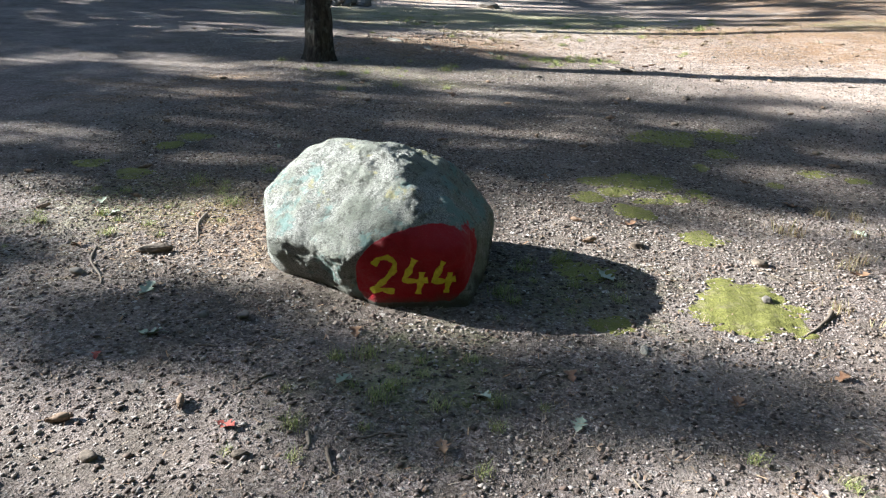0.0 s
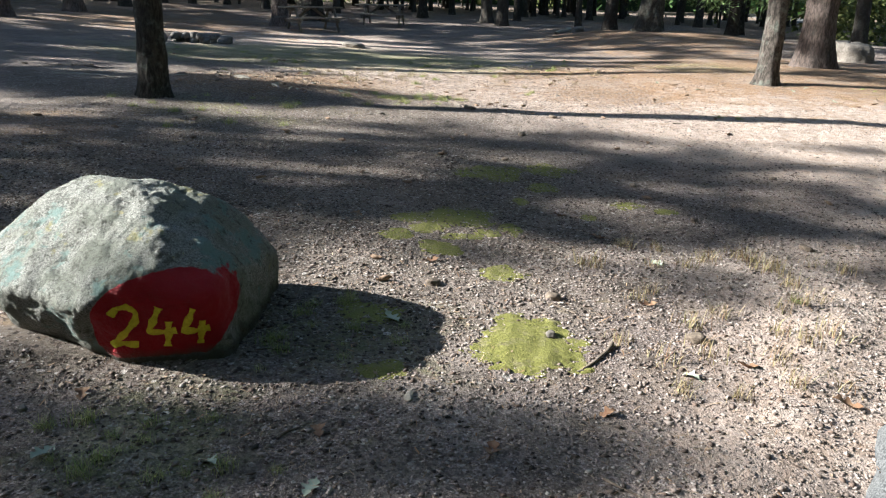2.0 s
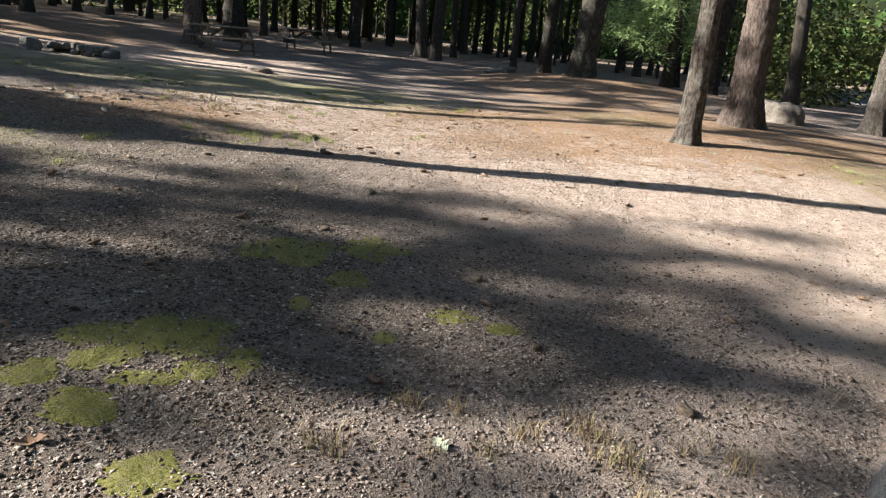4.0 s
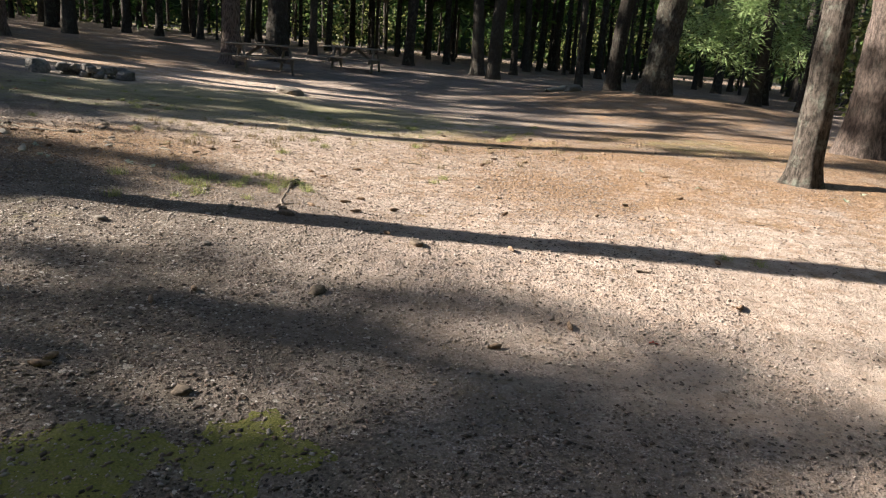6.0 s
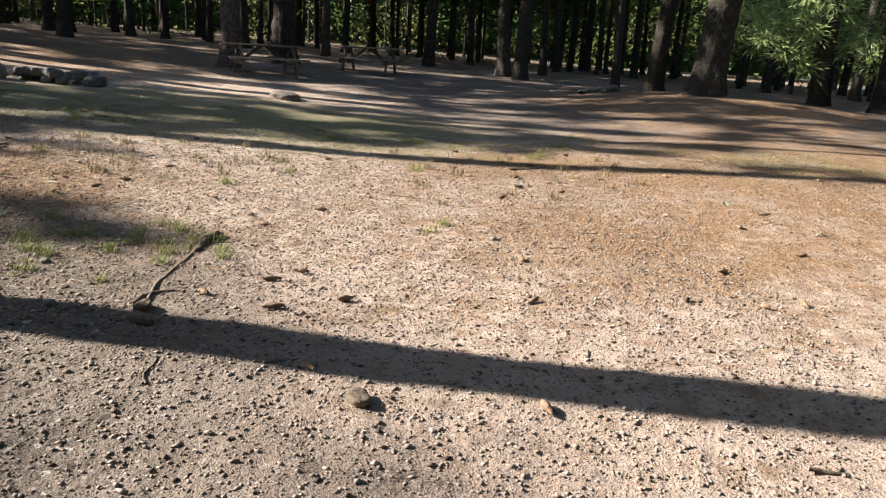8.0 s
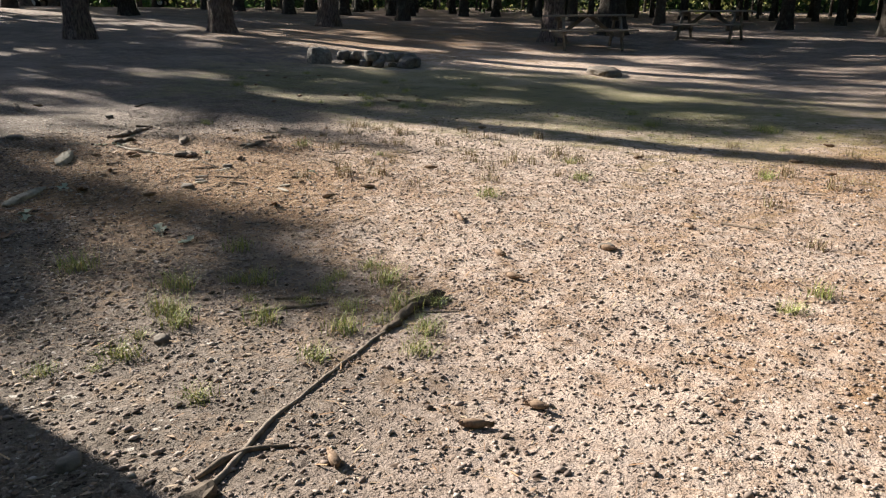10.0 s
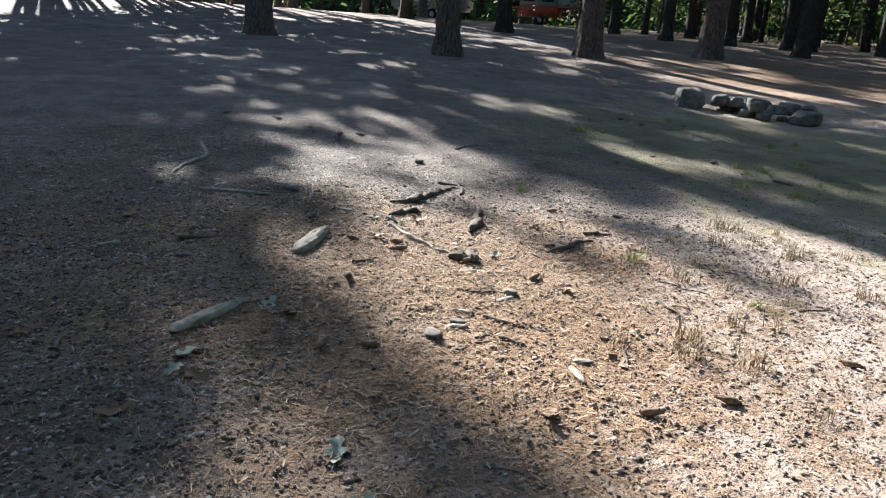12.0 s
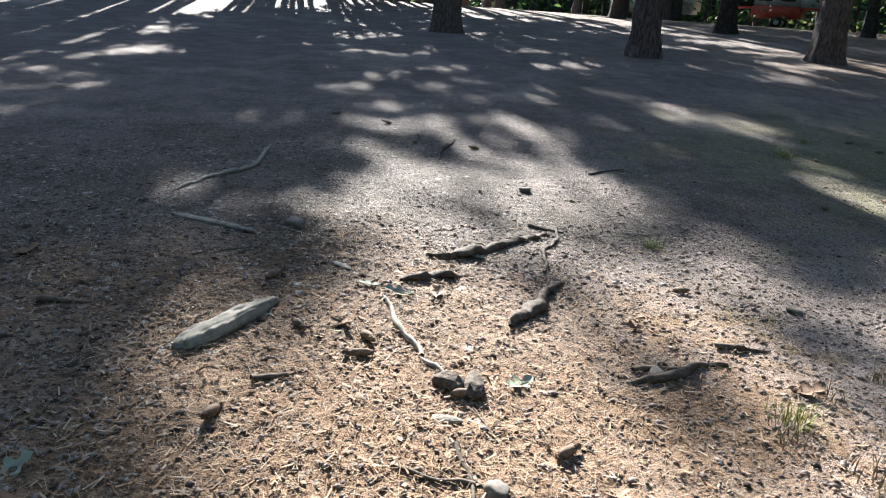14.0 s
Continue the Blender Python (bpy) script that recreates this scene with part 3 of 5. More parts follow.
for i, (sx, sy, h, crown) in enumerate([(*p, 4 + k % 2) for k, p in enumerate(CLOSE)] + [(*p, 9 if k % 3 else 8) for k, p in enumerate(OPEN)] + [(*p, 6) for p in FEATHERY]):
    back = h / math.tan(SUN_EL)
    for _ in range(4):
        back = (h + gz1(sx + SUN_AZ.x * back, sy + SUN_AZ.y * back) - gz1(sx, sy)) / math.tan(SUN_EL)
    t = tree(sx + SUN_AZ.x * back, sy + SUN_AZ.y * back, 0.15, BARK_PINE, "slender pine with sparse pointed green crown", 300 + i, False, crown=crown, group="pines on the sunny side")
    t.scale = (h / 15, h / 15, h / 15)

# full-crowned pines added out of view to close off sky light
rng = random.Random(6)
for i in range(58):
    x, y = (rng.uniform(17, 48), rng.uniform(-25, 21)) if i % 5 < 3 else (rng.uniform(-16, 20), rng.uniform(-32, -7))
    if -3 < float(road_side(x, y)) < 8:
        continue
    tree(x, y, rng.uniform(0.14, 0.24), BARK_SHADED, "unseen full-crowned pine added to block sky light", 400 + i, False, crown=7, group="pines beyond the road")

# nearer unseen pines, added to lower the sky's fill
for i, (x, y) in enumerate(((13.5, 1), (15, 4.5), (12, -2.5), (16.5, 8), (17.5, 11), (10, -5), (6, -5.5), (1.5, -4.5), (-3, -4), (-7, -3.2), (-11, -4), (14, -6))):
    tree(x, y, 0.22, BARK_PINE, "unseen full-crowned pine added to block sky light", 500 + i, False, crown=7, group="pines beyond the road")


def foliage(name, spots, leaf, mat, label, seed):
    rng = np.random.RandomState(seed)
    c = np.concatenate([np.array([[x, y, z]]) + rng.normal(size=(n, 3)) * (s, s, s * 0.6) for x, y, z, s, n in spots])
    c[:, 2] = np.maximum(c[:, 2], gz(c[:, 0], c[:, 1]) + 0.05)
    v, f = cards(c, seed, *leaf)
    return tagged(part(name, mesh_from(name, v, f), mat), label, "foliage", kind="stuff")


rng = random.Random(9)
spots = []
for i in range(250):
    a, d = radians(rng.uniform(-80, 105)), rng.uniform(46, 88)
    x, y = 1 - d * math.sin(a), 9 + d * math.cos(a)
    if -2 < float(road_side(x, y)) < 6:
        continue
    spots.append((x, y, rng.uniform(0.8, 6.5), rng.uniform(0.7, 1.6), 110))
foliage("woodland_understory", spots, (0.3, 0.11), LEAVES, "sunlit green and yellow understory of the far woods", 21)
far = [(1 - d * math.sin(a), 9 + d * math.cos(a), rng.uniform(1, 22), 3.0, 90) for a, d in ((radians(rng.uniform(-180, 180)), rng.uniform(88, 100)) for i in range(420))]
foliage("distant_woods", far, (1.3, 0.5), NEEDLES, "dense dark green distant woods", 22)
shade_spots = []
for i in range(170):
    a, d = radians(rng.uniform(-80, 78)), rng.uniform(40, 70)
    x, y = 1 - d * math.sin(a), 9 + d * math.cos(a)
    if not -2 < float(road_side(x, y)) < 7:
        shade_spots.append((x, y, rng.uniform(2.0, 9.0), rng.uniform(0.8, 1.6), 130))
foliage("pine_understory", shade_spots, (0.4, 0.07), NEEDLES, "dark green pine saplings and low boughs in the woods", 23)


def make_backdrop():
    a = np.linspace(0, 2 * np.pi, 181)[:-1]
    v, f = [], []
    for k, z in enumerate((-3.0, 34.0)):
        h = z + (0 if k == 0 else 1) * (3 * waves(a * 9, a * 0, 1, 5))
        v.append(np.stack([1 + 112 * np.cos(a), 9 + 112 * np.sin(a), h * np.ones_like(a)], -1))
    i = np.arange(180)
    f = np.stack([(i + 1) % 180, i, i + 180, (i + 1) % 180 + 180], -1)
    # deep shade and sunlit greens of the woods are painted on by noise
    m = Mat("painted_far_woods", 1.0)
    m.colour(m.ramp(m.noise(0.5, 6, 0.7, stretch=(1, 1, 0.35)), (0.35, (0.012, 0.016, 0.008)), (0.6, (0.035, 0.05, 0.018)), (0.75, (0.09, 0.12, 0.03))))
    tagged(part("backdrop", mesh_from("backdrop", np.concatenate(v), f), m.m), "wall of distant woodland with shade and sunlit patches coloured in", "woods", kind="structure")


make_backdrop()


# ---- numbered boulder ----
def boulder_mesh(planes, p, sub, seed, rough, centre=(0, 0, 0), name="boulder"):
    """A rounded convex block, bounded softly by planes (direction, distance), with a pitted surface."""
    bm = bmesh.new()
    bmesh.ops.create_icosphere(bm, subdivisions=sub, radius=1)
    ns = [(Vector(n).normalized(), h) for n, h in planes]
    off = Vector((seed * 3.1, seed * 1.7, 0))
    for v in bm.verts:
        d = v.co.normalized()
        s = sum(max(0.0, n.dot(d) / h) ** p for n, h in ns) ** (-1.0 / p)
        q = d * s
        q += d * rough * (noise.fractal(q * 4.2 + off, 0.8, 2.1, 6) + 0.25 * noise.noise(q * 14 + off))
        v.co = q + Vector(centre)
    return bm


ROCK_C = Vector((0.14, 4.10, 0.2))
# each facet: the way it faces, and a point on it
ROCK_FACETS = [((0.20, -1, -0.10), (0.42, 3.675, 0.16)), ((-0.36, -0.8, -0.5), (0.0, 3.775, 0.06)), ((-0.95, -0.42, -0.05), (-0.34, 3.93, 0.25)), ((-1, 0.25, 0.1), (-0.43, 4.15, 0.25)),
               ((-0.24, -0.52, 0.82), (0.12, 3.80, 0.395)), ((0.0, 0.12, 1), (0.05, 4.15, 0.625)), ((-0.6, 0, 0.8), (-0.27, 4.1, 0.50)), ((0.42, -0.12, 0.9), (0.50, 4.1, 0.455)),
               ((0.78, 0, 0.62), (0.63, 4.1, 0.29)), ((0.35, -0.66, 0.66), (0.60, 3.80, 0.335)), ((1, -0.06, -0.06), (0.672, 4.0, 0.2)), ((0.8, -0.7, 0.0), (0.66, 3.76, 0.15)), ((0.1, 1, 0.1), (0.14, 4.6, 0.2)), ((0.1, 0.75, 0.6), (0.14, 4.42, 0.5)), ((0, 0, -1), (0.14, 4.1, -0.1))]
ROCK_PLANES = [(n, Vector(n).normalized().dot(Vector(p) - ROCK_C)) for n, p in ROCK_FACETS]


def make_boulder():
    bm = boulder_mesh(ROCK_PLANES, 24, 7, 2, 0.024, ROCK_C)
    me = bm_mesh("numbered_boulder", bm)
    n = len(me.vertices)
    co = np.empty(n * 3, np.float32)
    me.vertices.foreach_get("co", co)
    co = co.reshape(-1, 3)
    u, v = (co[:, 0] - 0.40 - 0.10 * (co[:, 2] - 0.16)) / 0.252, (co[:, 2] - 0.165 - 0.05 * (co[:, 0] - 0.4)) / 0.205
    e = 1 - (np.abs(u) ** 2.25 + np.abs(v) ** 2.25) ** (1 / 2.25)
    e = np.minimum(e, (co[:, 2] - 0.02) * 3)
    paint = np.clip(0.5 + e * 4, 0, 1) * (co[:, 1] < 4.0)
    soil = np.clip((0.11 - co[:, 2]) / 0.13, 0, 1)
    for name, val in (("paint", paint), ("soil", soil)):
        me.attributes.new(name, "FLOAT", "POINT").data.foreach_set("value", val.astype(np.float32))
    ob = part("numbered_boulder", me, ROCK)
    tagged(ob, "grey granite boulder with lichen and red painted face numbered 244", "boulder")
    return ob


def make_numeral(rock, strokes, name, seed):
    """Brushed strokes laid on the boulder's front face. Strokes run in metres along the face: across and up."""
    from_y = 2.8
    bag, rng = Bag(), random.Random(seed)
    for k, line in enumerate(strokes):
        pts = []
        for (a, b), (c, d) in zip(line, line[1:]):
            m = max(2, int(math.hypot(c - a, d - b) / 0.004))
            pts += [(a + (c - a) * i / m, b + (d - b) * i / m) for i in range(m)]
        pts.append(line[-1])
        P = np.array(pts)
        for _ in range(3):
            P[1:-1] = (P[:-2] + 2 * P[1:-1] + P[2:]) / 4
        T = np.gradient(P, axis=0)
        T /= np.linalg.norm(T, axis=1)[:, None] + 1e-9
        N = np.stack([-T[:, 1], T[:, 0]], -1)
        verts = []
        for i, (q, nn) in enumerate(zip(P, N)):
            w = 0.0125 * (1 + 0.25 * math.sin(i * 0.35 + seed + k) + 0.15 * rng.uniform(-1, 1))
            for s in (-1, -0.5, 0, 0.5, 1):
                x, z = q[0] + nn[0] * w * s, q[1] + nn[1] * w * s
                hit, place, normal, _ = rock.ray_cast(Vector((x, from_y, z)), Vector((0, 1, 0)))
                y = place.y if hit else 3.7
                verts.append((x, y - (0.003 + 0.0006 * k) + (0.002 if abs(s) == 1 else 0), z))
        bag.add(verts, grid_faces(5, len(P))[:, ::-1])
    return part(name, bag.mesh(name), YELLOW, rock, "yellow brushed numeral")


rock = make_boulder()
bpy.context.view_layer.update()


def two(x, z, s):
    return [[(x + a * s, z + b * s) for a, b in ((0.12, 0.80), (0.25, 0.95), (0.5, 1.0), (0.68, 0.85), (0.62, 0.6), (0.4, 0.35), (0.12, 0.08), (0.0, 0.0), (0.3, 0.04), (0.62, -0.02))]]


def four(x, z, s):
    return [[(x + a * s, z + b * s) for a, b in ((0.34, 1.0), (0.16, 0.62), (0.02, 0.36), (0.35, 0.33), (0.66, 0.36))], [(x + a * s, z + b * s) for a, b in ((0.52, 0.62), (0.46, 0.3), (0.38, -0.08))]]


make_numeral(rock, two(0.215, 0.085, 0.165), "numeral", 1)
make_numeral(rock, four(0.355, 0.075, 0.165), "numeral", 2)
make_numeral(rock, four(0.482, 0.075, 0.15), "numeral", 3)

rock.location.z = gz1(0.14, 4.1)


# ---- picnic tables ----
def box(bag, size, m):
    """A plank with eased edges."""
    bm = bmesh.new()
    bmesh.ops.create_cube(bm, size=1)
    bmesh.ops.scale(bm, vec=size, verts=bm.verts)
    bmesh.ops.bevel(bm, geom=bm.edges[:], offset=min(size) * 0.12, segments=1, affect="EDGES")
    bmesh.ops.transform(bm, matrix=m, verts=bm.verts)
    return bm


def picnic_table(x, y, turn, label):
    root = new("picnic_table")
    Lx = 2.1
    for i in range(5):
        part("top_plank", box(None, (Lx + 0.02 * math.sin(i * 3), 0.14, 0.045), pose(0, -0.31 + i * 0.155, 0.79)), TABLE_WOOD, root)
    for s in (-1, 1):
        for k in (0, 1):
            part("seat_plank", box(None, (Lx, 0.14, 0.045), pose(0, s * (0.66 + 0.15 * k), 0.45)), TABLE_WOOD, root)
    for e in (-0.7, 0.7):
        part("seat_beam", box(None, (0.045, 1.62, 0.14), pose(e, 0, 0.355)), TABLE_WOOD, root)
        part("top_beam", box(None, (0.045, 0.76, 0.10), pose(e, 0, 0.715)), TABLE_WOOD, root)
        for s in (-1, 1):
            part("leg", box(None, (0.045, 0.14, 0.90), pose(e + 0.047, s * 0.44, 0.385, s * 27)), TABLE_WOOD, root)
        part("brace", box(None, (0.8, 0.045, 0.09), pose(e * 0.52, 0, 0.55, 0, 36 if e > 0 else -36)), TABLE_WOOD, root)
    root.matrix_basis = pose(x, y, gz1(x, y) - 0.01, 0, 0, turn)
    return tagged(root, label, "picnic table", "picnic tables")


picnic_table(-2.55, 27.6, 30, "weathered grey wooden picnic table on bare ground")
picnic_table(-0.25, 31.3, -8, "dark wooden picnic table in the shade of the pines")


# ---- fire ring ----
def field_stone(x, y, size, seed, mat, label, group, sink=0.2, name="stone"):
    rng = random.Random(seed)
    planes = [((math.cos(a) + rng.uniform(-.2, .2), math.sin(a), rng.uniform(-.3, .4)), rng.uniform(0.75, 1.15)) for a in (0, 1.1, 2.1, 3.2, 4.2, 5.3)] + [((0.1, 0.1, 1), rng.uniform(0.6, 0.8)), ((0, 0, -1), 0.7), ((rng.uniform(-1, 1), rng.uniform(-1, 1), 0.9), 0.75)]
    bm = boulder_mesh(planes, 9, 4 if max(size) > 0.15 else 3, seed, 0.13, name=name)
    bmesh.ops.scale(bm, vec=size, verts=bm.verts)
    ob = part(name, bm, mat)
    ob.matrix_basis = pose(x, y, gz1(x, y) + size[2] * (0.7 - 2 * sink * 0.7), 0, 0, rng.uniform(0, 360))
    return tagged(ob, label, "stone", group)


FIRE = (-5.0, 21.2)
field_stone(-5.55, 20.75, (0.30, 0.25, 0.24), 31, SOOT, "large rounded grey stone at the end of a fire ring", "fire ring stones")
for i in range(15):
    a = 2 * math.pi * i / 15
    s = 0.105 + 0.04 * math.sin(i * 2.3) + 0.02 * math.sin(i * 5.1)
    field_stone(FIRE[0] + 0.42 + (0.6 + 0.1 * math.sin(i * 3.7)) * math.cos(a), FIRE[1] + 0.35 + (0.55 + 0.1 * math.cos(i * 4.1)) * math.sin(a), (s * 1.25, s, s * 0.95), 40 + i, SOOT, "sooty rounded stone of a campfire ring", "fire ring stones", sink=0.05)
field_stone(-5.12, 20.95, (0.14, 0.12, 0.13), 77, SOOT, "sooty stone propped against the large one", "fire ring stones", sink=-0.4)
for i, (x, y) in enumerate(((-4.9, 21.0), (-4.5, 20.95), (-4.25, 21.1), (-4.75, 21.25))):
    field_stone(x, y, (0.125, 0.10, 0.10), 90 + i, SOOT, "sooty stone lying on top of the fire ring", "fire ring stones", sink=-0.75)
field_stone(12.1, 19.6, (0.62, 0.5, 0.42), 33, STONE, "grey boulder behind the stout pine", "")
field_stone(-0.6, 22.6, (0.42, 0.3, 0.12), 34, STONE, "low mossy stone half buried in the ground", "")
field_stone(7.0, 28.4, (0.5, 0.22, 0.16), 35, STONE, "pale grey stone lying beside a young tree", "")


# ---- camper and far pieces ----
CANVAS = plain_material("grey_canvas", (0.30, 0.33, 0.32), (0.44, 0.47, 0.45), 6, 0.8, 0.1)
RED_PAINT = plain_material("faded_red_panel", (0.42, 0.07, 0.045), (0.52, 0.11, 0.07), 4, 0.5, 0.05)
WHITE_PAINT = plain_material("dull_white_panel", (0.55, 0.56, 0.54), (0.7, 0.7, 0.68), 4, 0.4, 0.05)
BLACK = plain_material("black_rubber", (0.015, 0.015, 0.016), (0.035, 0.035, 0.035), 20, 0.7)
PANE = plain_material("dark_pane", (0.02, 0.025, 0.03), (0.04, 0.05, 0.055), 4, 0.15, 0.0)


def slab(size, m, bevel=0.05):
    bm = bmesh.new()
    bmesh.ops.create_cube(bm, size=1)
    bmesh.ops.scale(bm, vec=size, verts=bm.verts)
    bmesh.ops.bevel(bm, geom=bm.edges[:], offset=bevel, segments=2, affect="EDGES")
    bmesh.ops.transform(bm, matrix=m, verts=bm.verts)
    return bm


def wheel(x, y, r, parent):
    bm = bmesh.new()
    bmesh.ops.create_cone(bm, cap_ends=True, segments=28, radius1=r, radius2=r, depth=0.18)
    bmesh.ops.bevel(bm, geom=[e for e in bm.edges if e.calc_face_angle(0) > 1], offset=0.04, segments=2, affect="EDGES")
    bmesh.ops.transform(bm, matrix=pose(x, y, r, 90), verts=bm.verts)
    w = part("wheel", bm, BLACK, parent)
    bm = bmesh.new()
    bmesh.ops.create_cone(bm, cap_ends=True, segments=20, radius1=r * 0.55, radius2=r * 0.5, depth=0.2)
    bmesh.ops.transform(bm, matrix=pose(x, y, r, 90), verts=bm.verts)
    part("rim", bm, WHITE_PAINT, w)


def tent_camper(x, y, turn):
    root = new("tent_camper")
    part("body", slab((3.0, 1.9, 0.75), pose(0, 0, 0.95)), RED_PAINT, root, "faded red lower body")
    bm = slab((2.9, 1.85, 1.2), pose(0, 0, 1.93), 0.08)
    for v in bm.verts:
        if v.co.z > 1.9:
            v.co.x *= 0.86
    part("canvas", bm, CANVAS, root, "grey canvas tent walls")
    part("roof", slab((3.0, 1.95, 0.12), pose(0, 0, 2.58)), WHITE_PAINT, root)
    for s in (-1, 1):
        bm = slab((1.2, 1.8, 0.95), pose(s * 2.05, 0, 1.75), 0.08)
        for v in bm.verts:
            if v.co.z > 1.7:
                v.co.x -= s * 0.5 * (1 if v.co.x * s > 2.05 else 0)
        part("bunk_end", bm, CANVAS if s > 0 else BLACK, root, "canvas bunk end")
        part("bunk_board", slab((1.3, 1.85, 0.09), pose(s * 2.1, 0, 1.22), 0.02), RED_PAINT, root)
        part("support_leg", slab((0.06, 0.06, 0.95), pose(s * 1.35, -0.8, 0.46), 0.01), BLACK, root)
        wheel(0.2, s * 0.9, 0.32, root)
    for k in (-0.7, 0.7):
        part("window_pane", slab((0.9, 0.02, 0.55), pose(k, -0.945, 1.9), 0.005), PANE, root)
    root.matrix_basis = pose(x, y, gz1(x, y) - 0.02, 0, 0, turn) @ Matrix.Scale(0.72, 4)
    return tagged(root, "pop-up tent camper, faded red body and grey canvas, among pines", "camper")


def trailer(x, y, turn):
    root = new("travel_trailer")
    part("body", slab((5.2, 2.2, 2.0), pose(0, 0, 1.55), 0.18), WHITE_PAINT, root)
    for k in (-1.5, 0.1, 1.6):
        part("window_pane", slab((0.8, 0.03, 0.55), pose(k, -1.11, 1.85), 0.01), PANE, root)
    part("stripe", slab((5.0, 0.02, 0.18), pose(0, -1.108, 1.1), 0.005), CANVAS, root)
    for s in (-1, 1):
        wheel(0.3, s * 0.98, 0.34, root)
    root.matrix_basis = pose(x, y, gz1(x, y) - 0.02, 0, 0, turn)
    return tagged(root, "white travel trailer parked far among trees", "trailer")


tent_camper(-29.6, 38.2, 38)
trailer(-41, 38.5, 40)

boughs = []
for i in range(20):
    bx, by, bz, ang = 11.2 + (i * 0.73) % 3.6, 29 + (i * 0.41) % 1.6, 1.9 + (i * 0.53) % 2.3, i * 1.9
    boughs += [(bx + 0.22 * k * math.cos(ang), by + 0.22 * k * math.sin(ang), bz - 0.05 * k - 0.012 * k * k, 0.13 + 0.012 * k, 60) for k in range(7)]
foliage("pine_boughs", boughs, (0.22, 0.012), BOUGH, "drooping white pine boughs with sunlit green put into the colour", 31)
foliage("roadside_brush", [(22 + 3.2 * math.sin(i * 2.7), 40 + i * 0.8, 1.2 + (i * 0.77) % 3.2, 0.9, 170) for i in range(26)] + [(16.5 + (i * 1.37) % 4.5, 27 + (i * 0.83) % 5, 0.3 + (i * 0.61) % 3.2, 0.6, 220) for i in range(24)], (0.22, 0.07), LEAVES, "leafy green brush beside the road", 33)


LITTER_BITS = island_material("leaf_flakes", 0.85, (0.08, 0.05, 0.035), (0.20, 0.13, 0.085), (0.33, 0.23, 0.155), (0.46, 0.37, 0.28))
CLODS = island_material("soil_crumbs", 0.95, (0.09, 0.067, 0.055), (0.17, 0.13, 0.11), (0.26, 0.205, 0.175), (0.36, 0.30, 0.26))
DEBRIS = island_material("bark_crumbs", 0.95, (0.03, 0.022, 0.018), (0.07, 0.05, 0.04), (0.15, 0.10, 0.075))


# ---- small things on the ground ----
def ground_tube(points, radii, sides, wob, seed, lift=0.6):
    """A crooked stick that lies along the ground through the points."""
    rng = np.random.RandomState(seed)
    P = np.asarray(points, float)
    n = max(8, int(np.linalg.norm(P[-1] - P[0]) / 0.03))
    t = np.linspace(0, 1, n)
    seg = np.linspace(0, 1, len(P))
    x, y = np.interp(t, seg, P[:, 0]), np.interp(t, seg, P[:, 1])
    L = math.hypot(P[-1][0] - P[0][0], P[-1][1] - P[0][1])
    x = x + wob * L * waves(t * 7, t * 0, 1, seed)
    y = y + wob * L * waves(t * 7, t * 0, 1, seed + 1)
    r = np.interp(t, np.linspace(0, 1, len(radii)), radii) * (1 + 0.15 * waves(t * 40, t * 0, 1, seed + 2))
    z = gz(x, y) + r * lift
    return tube(np.stack([x, y, z], -1), r, sides)


def stick(name, points, radii, mat, label, cat, seed, wob=0.05, branches=0, group="", sides=7, gnarl=0.0):
    bag = Bag()
    v, f = ground_tube(points, radii, sides, wob, seed)
    if gnarl:
        v = v + gnarl * max(radii) * np.stack([waves(v[:, 0] * 60 + v[:, 2] * 90, v[:, 1] * 60, 1, seed + k) for k in (3, 4, 5)], -1)
    bag.add(v, f)
    rng = random.Random(seed)
    for k in range(branches):
        t = rng.uniform(0.2, 0.8)
        a, b = np.array(points[0], float), np.array(points[-1], float)
        p = a + (b - a) * t
        d = b - a
        q = p + 0.35 * (d * 0.7 + np.array([-d[1], d[0]]) * rng.choice((-1, 1)) * rng.uniform(0.5, 1))
        bag.add(*ground_tube([p, q], [radii[0] * 0.55, radii[0] * 0.2], 5, wob, seed + k + 9))
    return tagged(part(name, bag.mesh(name), mat), label, cat, group)


STICKS = [(0.3, 2.66, 0.34, 2.53), (0.22, 2.72, 0.24, 2.64), (2.28, 4.02, 2.08, 3.74), (-1.3, 4.01, -1.05, 3.61), (-0.98, 4.6, -0.85, 4.17), (4.44, 9.72, 4.55, 9.72), (2.64, 13.66, 2.93, 13.53), (-1.02, 13.83, -1.03, 14.08), (3.73, 15.25, 4.15, 15.55), (-0.71, 13.15, -0.43, 13.11), (-0.38, 12.92, -0.24, 13.03), (-0.19, 12.86, -0.12, 12.93), (0.09, 13.28, 0.24, 13.16), (-0.74, 11.36, -0.87, 11.39), (-1.66, 12.01, -1.61, 12.17), (-0.21, 13.82, -0.02, 13.79), (-0.05, 13.28, 0.03, 13.36), (-1.06, 12.66, -1.11, 12.8), (-0.56, 13.14, -0.65, 12.97), (-3.75, 15.08, -3.84, 15.4), (-2.57, 14.12, -2.46, 14.27)]
for i, (a, b, c, d) in enumerate(STICKS):
    stick("stick", [(a, b), (c, d)], [0.008 + 0.002 * (i % 3), 0.004], STICK, "broken brown stick lying on gravel", "stick", 100 + i, 0.05, i % 2, "fallen sticks")
rng = random.Random(12)
